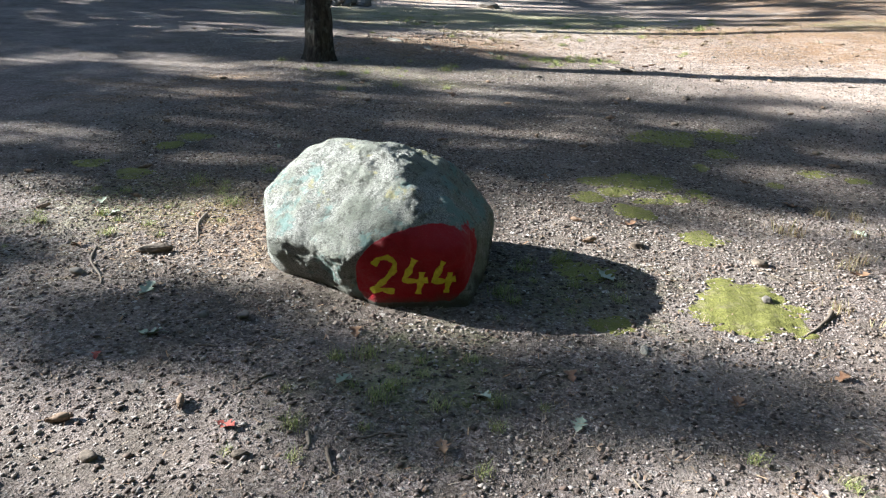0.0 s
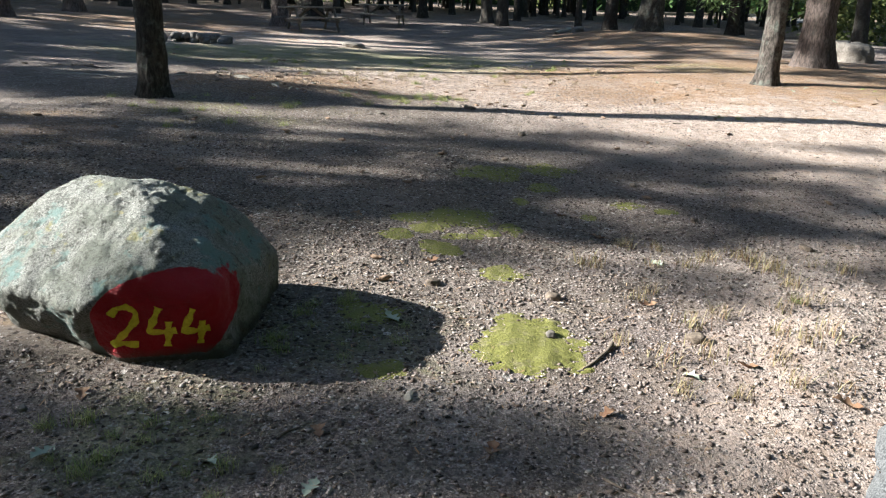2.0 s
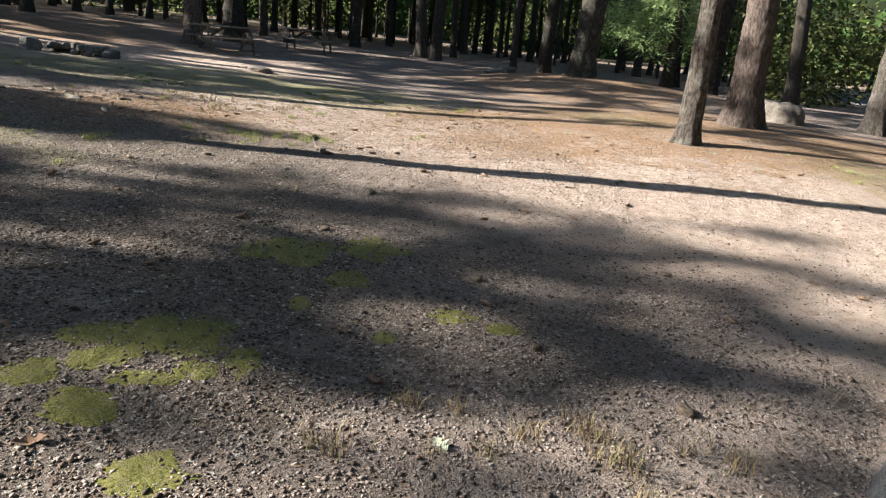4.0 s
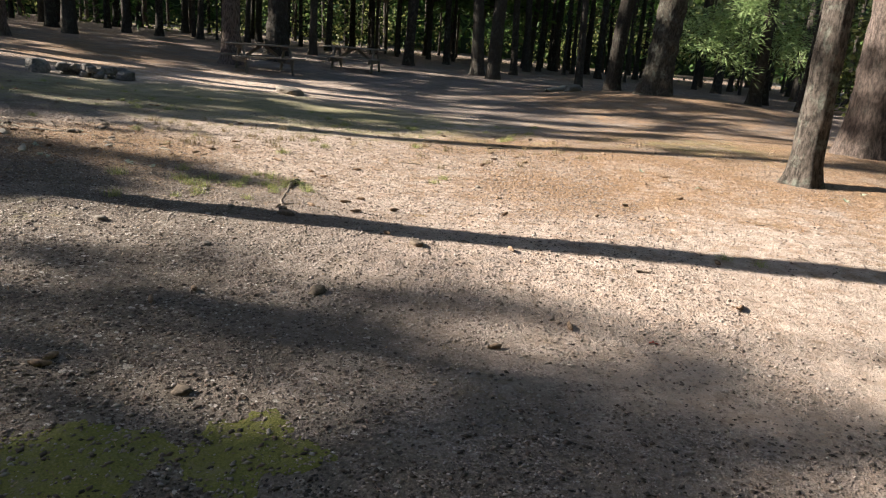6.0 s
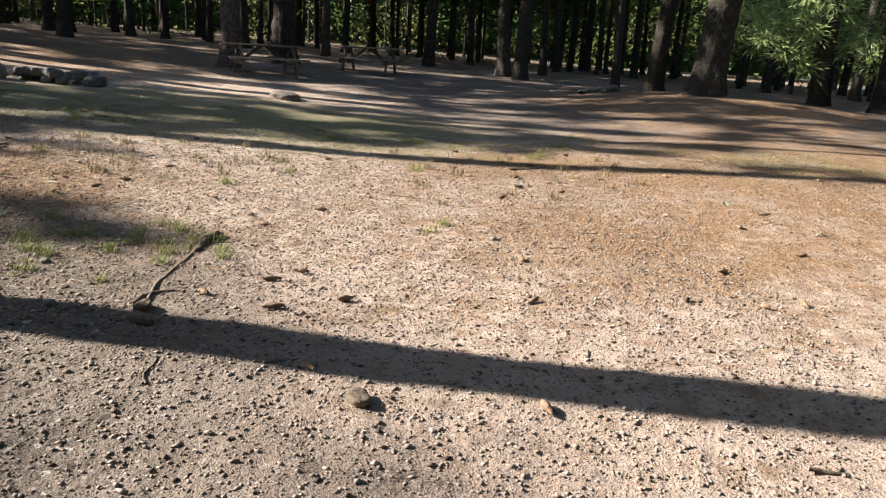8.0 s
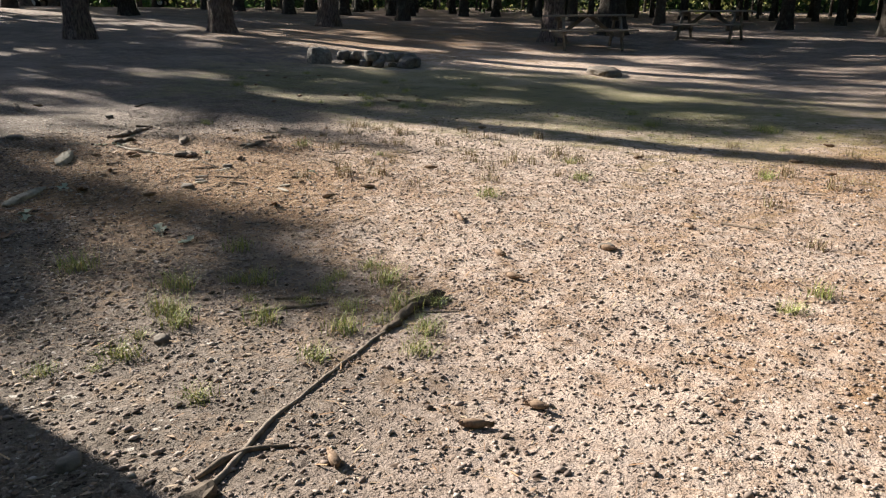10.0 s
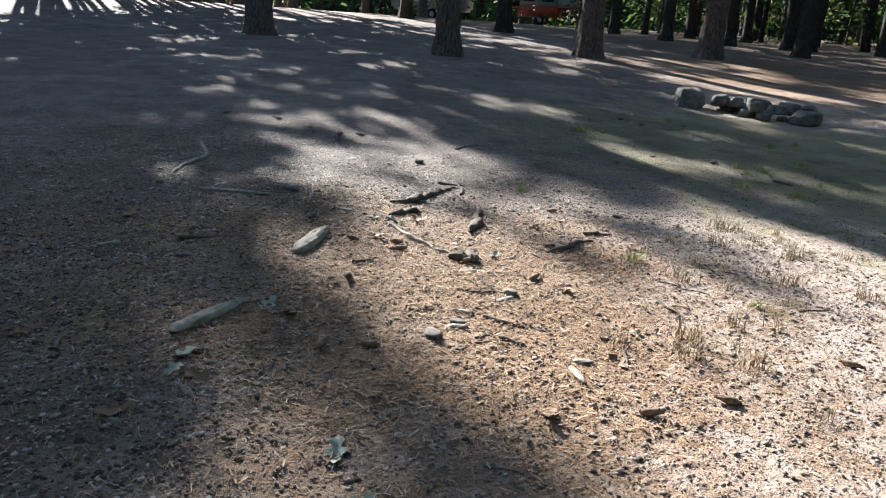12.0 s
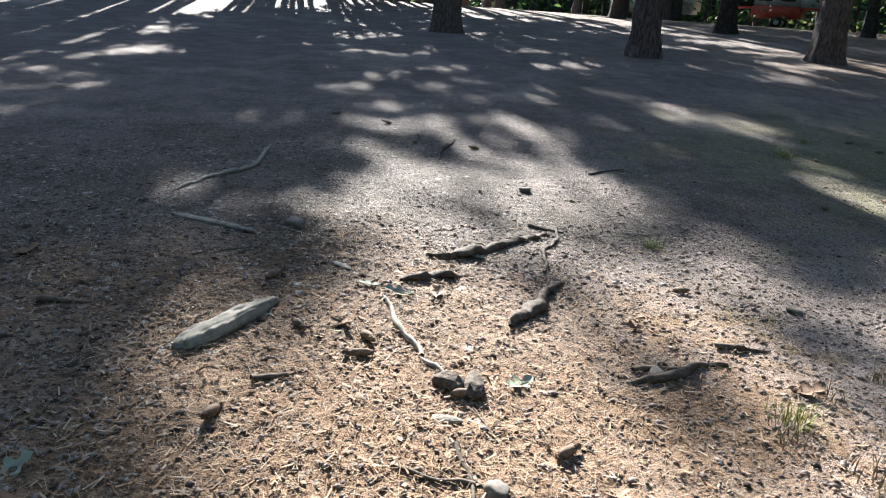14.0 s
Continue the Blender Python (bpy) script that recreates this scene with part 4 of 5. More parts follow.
for i in range(70):
    a, d = rng.uniform(0, 6.28), rng.uniform(0.06, 0.22)
    x, y = rng.choice([(rng.uniform(-2.2, 0.8), rng.uniform(11.3, 15)), (rng.uniform(-2, 3), rng.uniform(2.4, 7)), (rng.uniform(0.5, 6), rng.uniform(9, 16))])
    stick("twig", [(x, y), (x + d * math.cos(a), y + d * math.sin(a))], [0.005, 0.003], STICK, "thin dry twig on the ground", "twig", 200 + i, 0.07, 0, "fallen twigs", 5)

for i, (a, b, c, d, r) in enumerate(((1.24, 11.62, 1.38, 11.74, .015), (-2.02, 13.43, -2.42, 14.13, .04), (-1.76, 13.24, -1.87, 13.53, .035), (-1.34, 13.53, -1.76, 13.91, .045), (-0.96, 13.79, -1.03, 14.18, .03), (-1.13, 14.23, -1.1, 14.42, .025), (-4.12, 14.03, -4.9, 14.4, .03), (-1.9, 13.9, -2.6, 14.3, .02))):
    stick("exposed_root", [(a, b), (c, d)], [r * 0.25, r * 0.6, r * 0.45, r * 0.2], ROOT, "gnarled dark root breaking through the soil", "root", 300 + i, 0.06, i % 3, "exposed roots", 12, 0.45)
for i, (a, b, c, d, r) in enumerate(((-1.58, 13.13, -1.15, 13.16, .013), (-1.15, 13.16, -1.02, 13.22, .010), (-3.2, 12.3, -4.4, 12.9, .016))):
    stick("pale_root", [(a, b), (c, d)], [r * 0.5, r, r * 0.7], DEADWOOD, "pale weathered root at the soil surface", "root", 330 + i, 0.06, 1, "pale roots", 9, 0.3)


LONG_ROOT = "long grey-brown root lying along the gravel"
stick("exposed_root", [(1.95, 10.53), (1.92, 10.72), (1.88, 10.91), (1.85, 11.09), (1.80, 11.41), (1.78, 11.62)], [0.008, 0.008, 0.006, 0.006, 0.007], WEATHERED, LONG_ROOT, "root", 340, 0.012, 0, "exposed roots", 10, 0.25)
stick("exposed_root", [(1.78, 11.57), (1.76, 11.78), (1.78, 11.99)], [0.008, 0.021, 0.014], ROOT, "thick dark broken knuckle of a root", "root", 341, 0.02, 1, "exposed roots", 12, 0.5)
stick("exposed_root", [(1.90, 10.59), (1.90, 10.68), (1.93, 10.76), (1.99, 10.81)], [0.005, 0.009, 0.008, 0.004], STICK, "dark crooked side root", "root", 342, 0.02, 0, "exposed roots", 9, 0.3)
stick("exposed_root", [(1.26, 11.41), (1.32, 11.57), (1.43, 11.71)], [0.004, 0.007, 0.004], WEATHERED, "thin root at the gravel surface", "root", 343, 0.03, 1, "exposed roots", 8, 0.3)
stick("fallen_log", [(6.1, 27.6), (6.8, 29.0), (7.7, 30.9)], [0.06, 0.09, 0.08], DEADWOOD, "pale barkless fallen log under the pines", "log", 360, 0.02, 1, "", 10, 0.15)


def wood_piece(x0, y0, x1, y1, w, h, label, seed, mat=DEADWOOD, name="wood_piece"):
    """A tapering flat piece of split or broken wood, half sunk."""
    L = math.hypot(x1 - x0, y1 - y0)
    bm = bmesh.new()
    bmesh.ops.create_icosphere(bm, subdivisions=4 if name == "wood_piece" else 2, radius=1)
    off = Vector((seed, seed * 2.3, 0))
    for v in bm.verts:
        q = v.co.copy()
        taper = 1.0 - 0.35 * q.x
        v.co.x = math.copysign(abs(q.x) ** 0.85, q.x) * L / 2 * (1 + 0.1 * noise.noise(q * 2 + off))
        v.co.y = math.copysign(abs(q.y) ** 0.9, q.y) * w / 2 * taper * (1 + 0.25 * noise.noise(q * 1.5 + off))
        v.co.z = math.copysign(abs(q.z) ** 0.8, q.z) * h / 2 + 0.25 * h * noise.noise(Vector((q.x * 3, q.y * 9, 0)) + off)
    ob = part(name, bm_mesh(name, bm, name == "wood_piece"), mat)
    x, y = (x0 + x1) / 2, (y0 + y1) / 2
    ob.matrix_basis = pose(x, y, gz1(x, y) + h * 0.28, 0, 0, math.degrees(math.atan2(y1 - y0, x1 - x0)))
    return tagged(ob, label, "wood piece")


wood_piece(-1.26, 12.45, -1.58, 12.76, 0.08, 0.055, "smooth bleached root knuckle half buried in soil", 3)
wood_piece(-0.68, 11.72, -0.86, 12.08, 0.055, 0.04, "smooth grey root knuckle half buried in soil", 4)
wood_piece(-2.65, 12.34, -2.3, 12.72, 0.035, 0.02, "pale split strip of wood on dark soil", 5)
for i, (a, b, c, d) in enumerate(((-0.47, 12.84, -0.42, 12.9), (0.05, 13.03, 0.1, 13.1), (-0.49, 13.07, -0.5, 13.19), (-0.36, 12.72, -0.32, 12.8), (0.08, 12.99, 0.21, 12.94), (-0.84, 13.11, -0.8, 13.19), (-1.73, 11.64, -1.74, 11.76), (1.37, 3.46, 1.38, 3.54), (-1.97, 13.0, -1.86, 13.06))):
    wood_piece(a, b, c, d, 0.032, 0.016, "pale chip of dead wood", 20 + i, DEADWOOD, "wood_chip")
for i, (a, b, c, d) in enumerate(((1.95, 10.43, 2.09, 10.36), (1.97, 10.47, 1.97, 10.58), (-0.9, 13.25, -1.04, 13.3), (1.71, 11.81, 1.79, 12.02), (-0.95, 13.24, -1.02, 13.16), (-1.08, 4.0, -0.9, 4.06))):
    wood_piece(a, b, c, d, 0.06, 0.05, "dark chunk of rotten wood on the ground", 40 + i, ROOT, "wood_chunk")


def cone_mesh(seed, L=0.1, R=0.022):
    """A pine cone lying along x, with overlapping scales."""
    rng = random.Random(seed)
    bm = bmesh.new()
    bmesh.ops.create_uvsphere(bm, u_segments=8, v_segments=6, radius=1)
    bmesh.ops.scale(bm, vec=(L * 0.48, R * 0.62, R * 0.62), verts=bm.verts)
    for k in range(60):
        t = (k + 0.5) / 60
        a = k * 2.39996
        rr = R * math.sin(math.pi * (0.12 + 0.8 * t)) ** 0.7
        x = L * (t - 0.5)
        m = pose(x, 0, 0) @ Matrix.Rotation(a, 4, "X") @ pose(0, 0, rr * 0.55, 0, 35 + rng.uniform(-10, 10), 0)
        vs = [bm.verts.new(m @ Vector(p)) for p in ((0, -0.004, 0), (0, 0.004, 0), (0.013, 0.007, 0.003), (0.018, 0, 0.006), (0.013, -0.007, 0.003))]
        bm.faces.new(vs)
    return bm_mesh("pine_cone", bm)


CONES = [cone_mesh(i, 0.062 + 0.014 * i, 0.022 + 0.003 * (i % 2)) for i in range(3)]
CONE_AT = [(-0.25, 2.8), (-0.59, 2.66), (4.68, 6.59), (2.78, 10.12), (5.05, 9.98), (4.87, 11.88), (4.86, 11.22), (5.09, 11.3), (4.93, 9.23), (3.46, 8.51), (3.87, 8.82), (2.34, 11.16), (2.46, 11.34), (2.77, 10.89), (3.68, 11.09), (3.67, 11.9), (1.96, 12.33), (1.36, 13.0), (2.13, 10.81), (2.21, 12.92), (2.49, 13.5), (1.31, 13.06), (1.78, 12.6), (-1.19, 12.98), (-0.93, 13.22), (-0.91, 12.55), (-0.4, 12.19), (-0.33, 12.35), (0.53, 13.34), (0.37, 13.74), (-1.39, 12.81), (-1.3, 13.02), (-1.79, 12.76), (-1.64, 14.42), (-0.63, 13.41)]
rng = random.Random(8)
for i in range(85):
    CONE_AT.append(rng.choice([(rng.uniform(2.5, 9), rng.uniform(6, 16)), (rng.uniform(-6, -1), rng.uniform(13.5, 19)), (rng.uniform(-3, 2), rng.uniform(4.5, 9.5)), (rng.uniform(0, 6), rng.uniform(11, 17))]))
for i, (x, y) in enumerate(CONE_AT):
    if -0.2 < float(road_side(x, y)) < 4 or (abs(x - 0.14) < 0.7 and abs(y - 4.1) < 0.6):
        continue
    ob = part("pine_cone", CONES[i % 3], CONE)
    ob.matrix_basis = pose(x, y, gz1(x, y) + 0.014, rng.uniform(0, 360), rng.uniform(-8, 8), rng.uniform(0, 360))
    tagged(ob, "brown pine cone lying on the ground", "pine cone", "pine cones")

for i, (x, y, s) in enumerate(((2.01, 4.08, .03), (-0.29, 3.45, .03), (1.59, 10.48, .03), (2.2, 12.95, .035), (-0.3, 12.62, .04), (-1.42, 11.95, .025), (-0.53, 13.19, .035), (-2.43, 12.89, .05), (-0.45, 3.42, .025), (0.05, 3.3, .02), (-1.2, 3.7, .03), (3.5, 12.36, .028), (-0.99, 13.9, .03), (-3.3, 14.4, .04), (0.9, 9.9, .04), (1.7, 9.6, .03), (1.2, 11.1, .03), (-1.4, 14.8, .03), (-0.36, 12.78, .03))):
    field_stone(x, y, (s * 1.05, s * 0.8, s * 0.6), 400 + i, STONE, "small grey stone in the gravel", "loose stones", name="small_stone")
for i, (x, y, s) in enumerate(((2.69, 4.1, .04), (2.09, 4.52, .035), (1.48, 4.64, .03), (3.94, 5.5, .035), (3.39, 6.05, .03), (-0.4, 2.5, .02), (0.05, 2.58, .02), (3.2, 7.0, .03), (2.2, 7.8, .03), (4.6, 7.4, .03), (2.5, 9.0, .04), (3.0, 9.9, .04))):
    field_stone(x, y, (s * 1.2, s, s * 0.7), 440 + i, ROOT, "dark clod of earth and bark", "earth clods", name="earth_clod")


def leaf_mesh(seed, L):
    """A lobed, curled oak leaf."""
    rng = random.Random(seed)
    n, bag = 12, Bag()
    rows = []
    for i in range(n + 1):
        t = i / n
        w = L * 0.3 * math.sin(math.pi * min(1, t * 0.95 + 0.03)) * (1 if i % 4 in (1, 2) else 0.45)
        z = L * (0.10 * math.sin(t * 5 + seed) + 0.10)
        rows += [((t - 0.5) * L, -w, z + w * 0.5), ((t - 0.5) * L, 0, z), ((t - 0.5) * L, w, z + w * 0.45)]
    rows = np.array(rows)
    top, f = rows, grid_faces(3, n + 1)
    bag.add(top + (0, 0, 0.0008), f[:, ::-1])
    bag.add(top - (0, 0, 0.0008), f)
    stem = tube([(-L * 0.5, 0, L * 0.1), (-L * 0.8, L * 0.05, L * 0.04)], [0.0015, 0.001], 4)
    bag.add(*stem)
    return bag.mesh("dry_leaf")


LEAF = [leaf_mesh(i, 0.10 + 0.012 * i) for i in range(4)]
LEAF_AT = [(1.07, 3.24, 0), (1.09, 2.94, 1), (1.66, 3.17, 0), (1.28, 4.21, 1), (2.12, 3.43, 0), (0.25, 3.04, 1), (-0.58, 3.22, 1), (3.13, 3.59, 0), (4.28, 8.69, 2), (4.9, 9.22, 0), (0.31, 12.69, 0), (-0.51, 11.73, 1), (-0.41, 11.67, 1), (-1.31, 14.0, 0), (-0.78, 12.13, 1), (-0.05, 2.71, 2), (3.44, 3.79, 2), (-1.5, 4.5, 1), (-1.7, 4.7, 1), (-0.8, 3.6, 1), (0.2, 3.42, 0), (0.75, 3.05, 1)]
for i in range(45):
    LEAF_AT.append((*rng.choice([(rng.uniform(-2.4, 0.6), rng.uniform(11.2, 14.5)), (rng.uniform(-2.2, 3.0), rng.uniform(2.4, 6.5)), (rng.uniform(5.5, 9.5), rng.uniform(11, 16))]), rng.choice((0, 0, 1, 1, 2 if i % 5 == 0 else 0))))
for i, (x, y, k) in enumerate(LEAF_AT):
    ob = new("dry_leaf", LEAF[i % 4].copy())
    ob.data.materials.append((OAK_LEAF, PALE_LEAF, RED_LEAF)[k])
    ob.matrix_basis = pose(x, y, gz1(x, y) - 0.002, rng.uniform(-12, 12), rng.uniform(-12, 12), rng.uniform(0, 360)) @ Matrix.Scale(0.6 if k == 2 else 0.85, 4)
    tagged(ob, ("curled brown dry oak leaf", "pale grey-green fallen oak leaf", "red fallen leaf on the gravel")[k], "leaf", "fallen leaves")


def moss_patch(x, y, rx, ry, h, turn, seed):
    """A low ragged mat, with holes and frayed edges, lumpy on top."""
    n = 120
    u = np.linspace(-1.7, 1.7, n)
    U, V = np.meshgrid(u, u)
    c, s = math.cos(radians(turn)), math.sin(radians(turn))
    X, Y = x + U * rx * c - V * ry * s, y + U * rx * s + V * ry * c
    fray = 0.30 * waves(U, V, 3.2, seed) + 0.36 * waves(X, Y, 20, seed + 1) + 0.18 * waves(X, Y, 70, seed + 4) + 0.16 * waves(X, Y, 190, seed + 5)
    F = 1 - U ** 2 - V ** 2 + fray
    up = 0.75 * np.clip(F, 0, 1) ** 0.9 * h * (1 + 0.1 * waves(X, Y, 40, seed + 2)) + 0.0006 * waves(X, Y, 260, seed + 3) * (F > 0.1)
    Z = gz(X, Y) + np.where(F > 0, up + 0.0005, np.maximum(F * 0.012, -0.012) - 0.001)
    faces = grid_faces(n, n)
    faces = faces[(F.ravel()[faces] > 0).any(1)]
    me = mesh_from("moss_patch", np.stack([X, Y, Z], -1).reshape(-1, 3), faces)
    return tagged(part("moss_patch", me, MOSS), "bright yellow-green moss mat spreading on gravel", "moss", "moss patches")


MOSS_AT = [(1.91, 3.99, 0.28, 0.27, 0.018, 5), (1.51, 5.83, 0.26, 0.19, 0.006, 5), (2.04, 7.25, 0.33, 0.26, 0.003, 5), (1.86, 4.84, 0.14, 0.13, 0.008, 5), (-1.84, 5.34, 0.14, 0.11, 0.012, 5), (-1.95, 6.08, 0.13, 0.12, 0.01, 5), (-2.28, 5.53, 0.14, 0.11, 0.008, 5), (-1.87, 6.36, 0.16, 0.15, 0.006, 5),
           (1.16, 4.27, 0.17, 0.14, 0.003, 5), (1.28, 3.72, 0.11, 0.09, 0.004, 5), (1.46, 5.6, 0.12, 0.11, 0.01, 5), (1.27, 5.43, 0.13, 0.11, 0.01, 5), (1.53, 5.21, 0.13, 0.14, 0.01, 5), (1.69, 5.92, 0.23, 0.23, 0.008, 5), (1.84, 5.58, 0.09, 0.09, 0.008, 5), (2.17, 6.42, 0.06, 0.08, 0.007, 5),
           (2.62, 6.06, 0.06, 0.07, 0.005, 5), (3.25, 6.25, 0.09, 0.07, 0.005, 5), (2.01, 5.7, 0.08, 0.14, 0.004, 5), (1.67, 5.46, 0.13, 0.07, 0.006, 5), (2.55, 7.45, 0.22, 0.25, 0.003, 5), (2.42, 6.84, 0.15, 0.13, 0.003, 5), (2.99, 6.38, 0.13, 0.09, 0.003, 5)]
for i, (x, y, rx, ry, h, tn) in enumerate(MOSS_AT):
    moss_patch(x, y, rx, ry, h, tn, 500 + i * 7)


def tuft_mesh(seed, n, L, spread, name="grass_tuft"):
    """Curved, tapering blades from one foot."""
    rng = np.random.RandomState(seed)
    s = np.linspace(0, 1, 5)
    V, F = [], []
    for k in range(n):
        a, b = rng.uniform(0, 6.28), rng.uniform(0.15, 1.0)
        l = L * rng.uniform(0.5, 1.2)
        foot = rng.normal(size=2) * spread
        out = l * b * s ** 1.6
        z = l * (s - 0.45 * b * s * s)
        x, y = foot[0] + np.cos(a) * out, foot[1] + np.sin(a) * out
        w = 0.0022 * (1 - 0.85 * s)
        base = len(V) * 1
        for i in range(5):
            V.append((x[i] - np.sin(a) * w[i], y[i] + np.cos(a) * w[i], z[i]))
            V.append((x[i] + np.sin(a) * w[i], y[i] - np.cos(a) * w[i], z[i]))
        for i in range(4):
            F.append((base + 2 * i, base + 2 * i + 1, base + 2 * i + 3, base + 2 * i + 2))
    return mesh_from(name, V, F)


TUFTS = [tuft_mesh(i, 60 + 20 * i, 0.09 + 0.012 * i, 0.03 + 0.008 * i) for i in range(5)]
DRY = [tuft_mesh(50 + i, 30 + 8 * i, 0.10, 0.035) for i in range(3)]
TUFT_AT = [(0.79, 2.63, 2), (0.0, 2.59, 1), (-1.41, 4.41, 4), (1.89, 2.75, 1), (1.63, 2.83, 0), (0.21, 2.59, 0), (3.42, 4.58, 3), (5.14, 10.1, 4), (5.36, 10.02, 3), (0.64, 18.61, 4), (1.35, 12.12, 3), (1.28, 13.56, 4), (1.39, 14.8, 2), (1.29, 11.92, 3), (0.96, 11.69, 3), (1.97, 11.49, 4), (1.08, 10.75, 4), (1.61, 10.87, 3), (1.53, 11.7, 4), (1.79, 11.92, 3), (3.06, 12.51, 3), (3.15, 12.73, 2), (1.63, 14.31, 2), (0.9, 18.18, 4), (2.76, 14.89, 2), (0.83, 11.49, 3), (0.34, 11.4, 4), (0.7, 10.52, 3), (-0.68, 14.17, 2), (0.02, 14.25, 1), (-2.25, 14.66, 2)]
for i in range(165):
    TUFT_AT.append((*rng.choice([(rng.gauss(0.5, 0.22), rng.gauss(3.1, 0.18)), (rng.gauss(-1.35, 0.35), rng.gauss(4.6, 0.35)), (rng.gauss(1.2, 0.4), rng.gauss(11.6, 0.4)), (rng.uniform(-5, -1), rng.uniform(16.5, 20)), (rng.uniform(0, 5), rng.uniform(16, 19)), (rng.uniform(8.5, 11), rng.uniform(10.5, 13)), (rng.gauss(-0.8, 0.7), rng.gauss(10, 0.7)), (rng.gauss(1.0, 0.25), rng.gauss(4.0, 0.2))]), rng.randrange(5)))
for i, (x, y, k) in enumerate(TUFT_AT):
    if (abs(x - 0.14) < 0.62 and abs(y - 4.1) < 0.52) or -0.1 < float(road_side(x, y)) < 4:
        continue
    ob = part("grass_tuft", TUFTS[k], GRASS)
    s = rng.uniform(0.35, 0.8) * (0.7 if y < 6 else 1)
    ob.matrix_basis = pose(x, y, gz1(x, y) - 0.004, 0, 0, rng.uniform(0, 360)) @ Matrix.Scale(s, 4)
    tagged(ob, "small tuft of green grass growing in gravel", "grass tuft", "grass tufts")
for i in range(130):
    x, y = rng.choice([(rng.uniform(-0.5, 5), rng.uniform(13.3, 16.5)), (rng.uniform(2.2, 4), rng.uniform(3.5, 5.5)), (rng.uniform(-1, 1.5), rng.uniform(13.8, 16))])
    if -0.1 < float(road_side(x, y)) < 4:
        continue
    ob = part("dry_grass_tuft", DRY[i % 3], STRAW)
    ob.matrix_basis = pose(x, y, gz1(x, y) - 0.004, 0, 0, rng.uniform(0, 360)) @ Matrix.Scale(rng.uniform(0.6, 1.15), 4)
    tagged(ob, "sparse dry reddish grass tuft in sand", "grass tuft", "dry grass tufts")


# ---- loose gravel and needles ----
def scatter(n, seed):
    """Places on the open ground, thickest along the line walked."""
    r = np.random.RandomState(seed)
    x = np.concatenate([r.uniform(-2.6, 5.0, n), r.uniform(-3.5, 7.5, n // 2)])
    y = np.concatenate([r.uniform(2.0, 7.5, n // 2), r.uniform(7.5, 15.5, n - n // 2), r.uniform(4, 18, n // 2)])
    keep = (road_side(x, y) < -0.02) & ~((np.abs(x - 0.14) < 0.5) & (np.abs(y - 4.12) < 0.4))
    return x[keep], y[keep], r


def make_grit(name, count, seed, least, spread, flat, mat, label):
    x, y, r = scatter(count, seed)
    if name == "bark_debris":
        few = (y < 8) | (r.uniform(0, 1, len(x)) < 0.2)
        x, y = x[few], y[few]
    n = len(x)
    s = least + spread * r.exponential(1.0, n)
    s = np.minimum(s, max(0.014, 2.2 * least))
    base = np.array([(1, 0, 0), (-1, 0, 0), (0, 1, 0), (0, -1, 0), (0, 0, 1), (0, 0, -0.6)], float)
    tri = np.array([(0, 2, 4), (2, 1, 4), (1, 3, 4), (3, 0, 4), (2, 0, 5), (1, 2, 5), (3, 1, 5), (0, 3, 5)])
    a = r.uniform(0, 6.28, n)
    v = base[None] * r.uniform(0.7, 1.35, (n, 6, 1)) * s[:, None, None] * np.array([1.3, 0.85, flat])
    ca, sa = np.cos(a)[:, None], np.sin(a)[:, None]
    vx = v[..., 0] * ca - v[..., 1] * sa + x[:, None]
    vy = v[..., 0] * sa + v[..., 1] * ca + y[:, None]
    vz = v[..., 2] + (gz(x, y) + s * 0.25)[:, None]
    f = (tri[None] + 6 * np.arange(n)[:, None, None]).reshape(-1, 3)
    me = mesh_from(name, np.stack([vx, vy, vz], -1).reshape(-1, 3), f, True)
    tagged(part(name, me, mat), label, "gravel", kind="stuff")


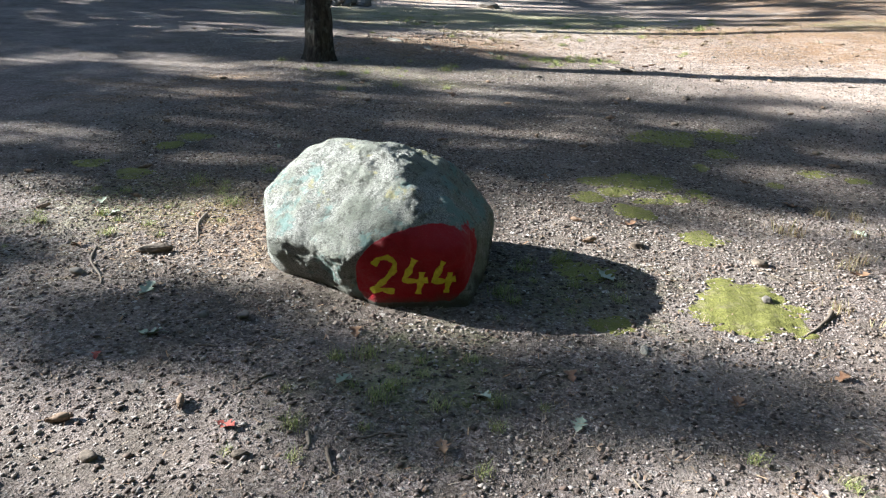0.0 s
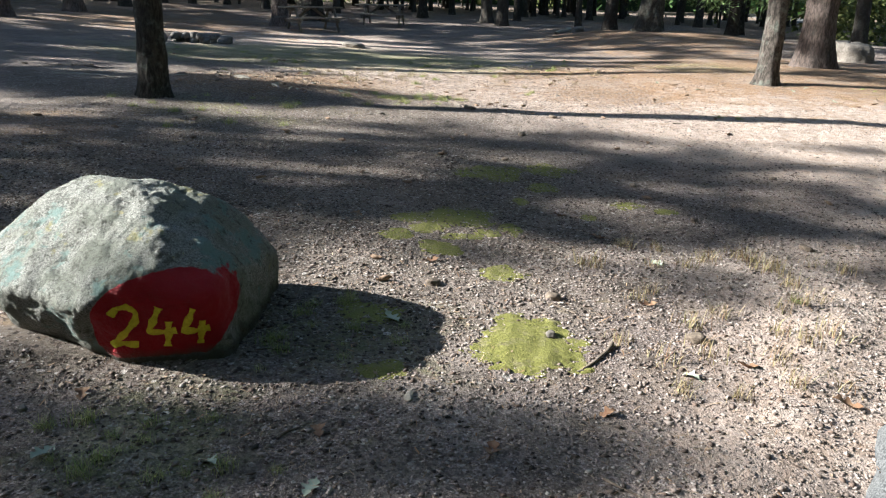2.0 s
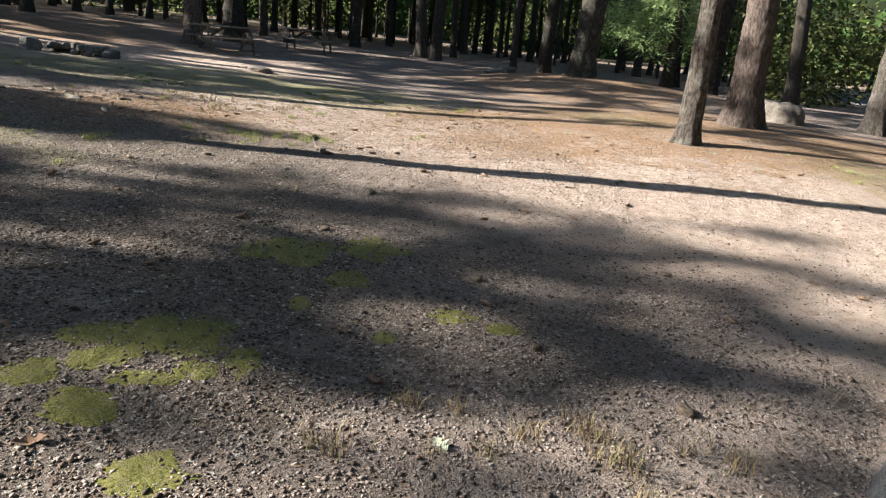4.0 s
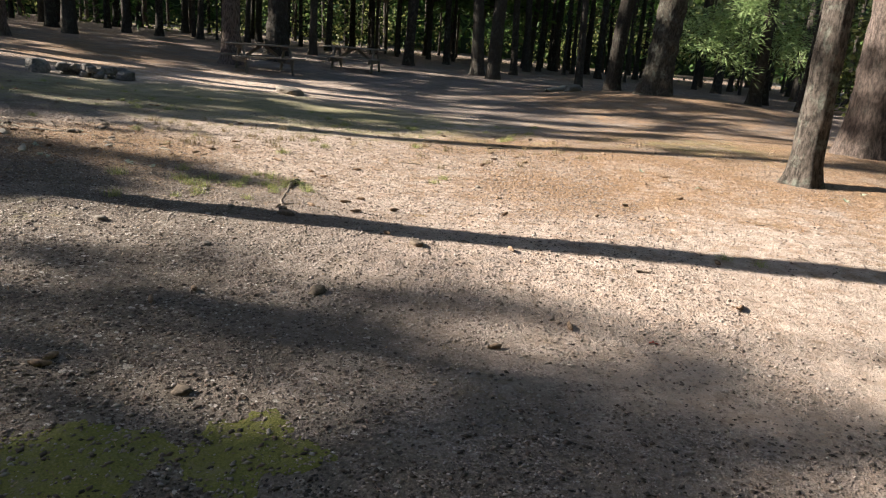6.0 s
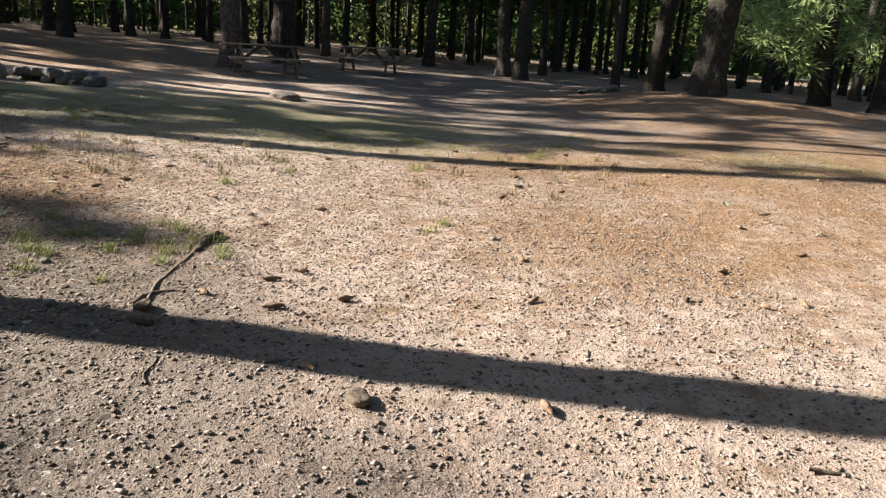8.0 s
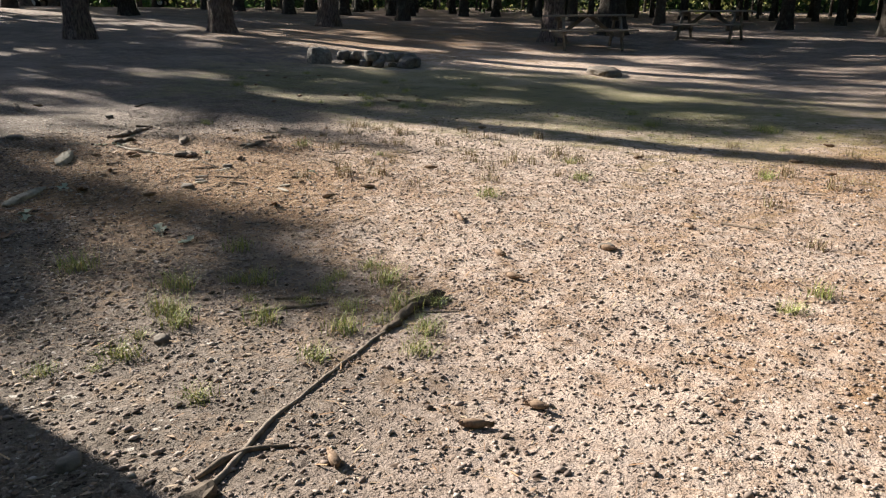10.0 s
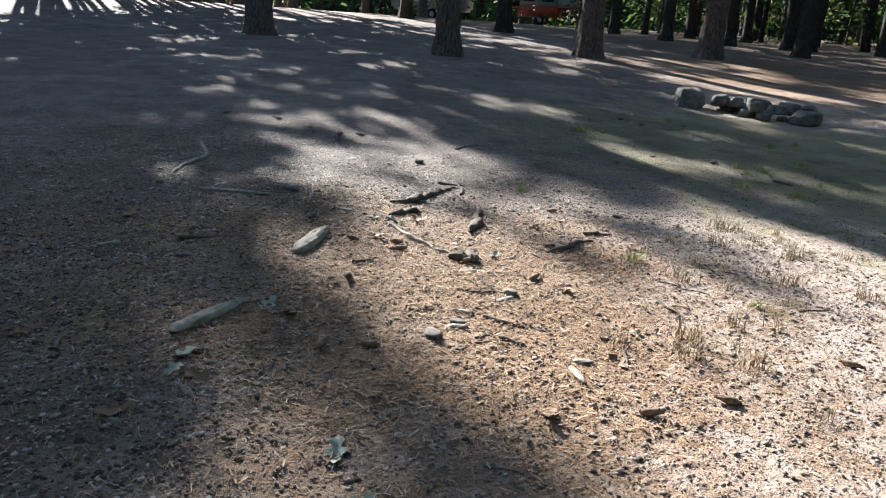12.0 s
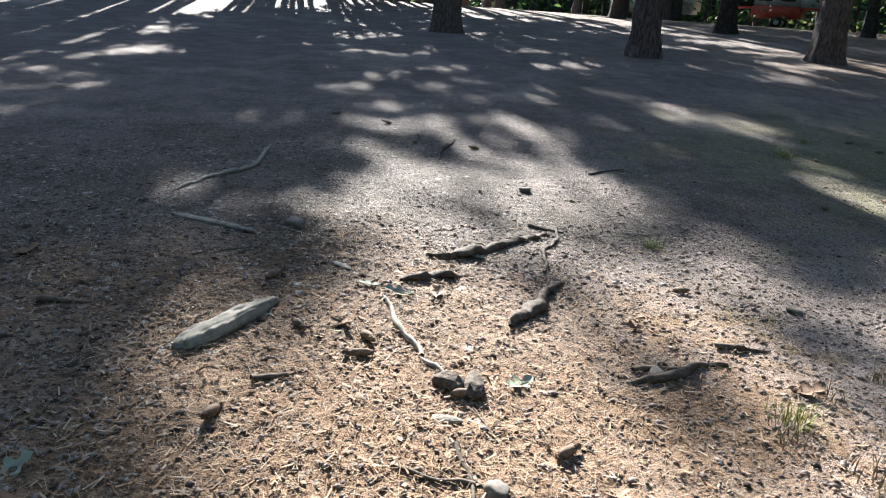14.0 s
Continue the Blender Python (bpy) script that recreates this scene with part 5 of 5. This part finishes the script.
def make_needles():
    r = np.random.RandomState(72)
    zones = [(-0.9, 13.0, 0.9, 26000), (8.0, 14.8, 2.2, 9000), (-0.8, 4.6, 0.5, 2500), (0.6, 12.6, 1.2, 11000), (-1.2, 6.8, 1.7, 5000), (3.6, 14.2, 1.5, 4000), (1.6, 4.0, 1.3, 3000)]
    x = np.concatenate([r.normal(cx, s, n) for cx, cy, s, n in zones])
    y = np.concatenate([r.normal(cy, s, n) for cx, cy, s, n in zones])
    k = (road_side(x, y) < -0.02) & (y > 1.6) & ~((np.abs(x - 0.14) < 0.5) & (np.abs(y - 4.12) < 0.4))
    x, y = x[k], y[k]
    n = len(x)
    a, L = r.uniform(0, 6.28, n), r.uniform(0.015, 0.045, n)
    w = r.choice([0.0006, 0.0009, 0.0024], n, p=[0.5, 0.42, 0.08])
    d, e = np.stack([np.cos(a), np.sin(a)], -1), np.stack([-np.sin(a), np.cos(a)], -1)
    c = np.stack([x, y], -1)
    z = gz(x, y) + r.uniform(0.002, 0.010, n)
    tilt = r.uniform(-0.006, 0.006, n)
    p = [c - d * L[:, None] / 2 - e * w[:, None], c - d * L[:, None] / 2 + e * w[:, None], c + d * L[:, None] / 2 + e * w[:, None], c + d * L[:, None] / 2 - e * w[:, None]]
    zz = [z - tilt, z - tilt, z + tilt, z + tilt]
    v = np.stack([np.concatenate([q, h[:, None]], -1) for q, h in zip(p, zz)], 1).reshape(-1, 3)
    me = mesh_from("needle_litter", v, np.arange(4 * n).reshape(-1, 4), False)
    tagged(part("needle_litter", me, NEEDLE_LITTER), "fallen orange-brown pine needles and bark bits", "needle litter", kind="stuff")


make_grit("pebbles", 105000, 71, 0.004, 0.002, 0.55, PEBBLES, "loose grey-brown pebbles and grit")
make_grit("soil_clods", 10000, 74, 0.005, 0.0025, 0.6, CLODS, "crumbly brown clods of soil")
make_grit("bark_debris", 22000, 73, 0.0055, 0.003, 0.55, DEBRIS, "dark crumbs of bark and earth on the gravel")
make_needles()


def make_leaf_litter():
    r = np.random.RandomState(75)
    zones = [(-0.9, 12.6, 1.0, 3000), (-1.6, 11.8, 0.9, 1500), (-1.4, 4.6, 0.7, 1400), (-0.5, 6.5, 1.6, 3000), (1.2, 11.2, 1.0, 1200), (3.5, 14.0, 1.6, 1500), (7.6, 14.3, 2.0, 8000), (0.8, 3.4, 1.0, 500), (-1, 7, 1.5, 900)]
    x = np.concatenate([r.normal(cx, s, n) for cx, cy, s, n in zones])
    y = np.concatenate([r.normal(cy, s, n) for cx, cy, s, n in zones])
    k = (road_side(x, y) < -0.02) & (y > 1.6) & ~((np.abs(x - 0.14) < 0.6) & (np.abs(y - 4.12) < 0.5))
    x, y = x[k], y[k]
    v, f = cards(np.zeros((len(x), 3)), 76, 0.026, 0.007)
    v[:, 2] = np.abs(v[:, 2]) * 0.45 + 0.003
    c = np.repeat(np.stack([x, y, gz(x, y)], -1), 4, 0)
    tagged(part("leaf_litter", mesh_from("leaf_litter", v + c, f, False), LITTER_BITS), "small dry flakes of leaves and bark", "leaf litter", kind="stuff")


make_leaf_litter()
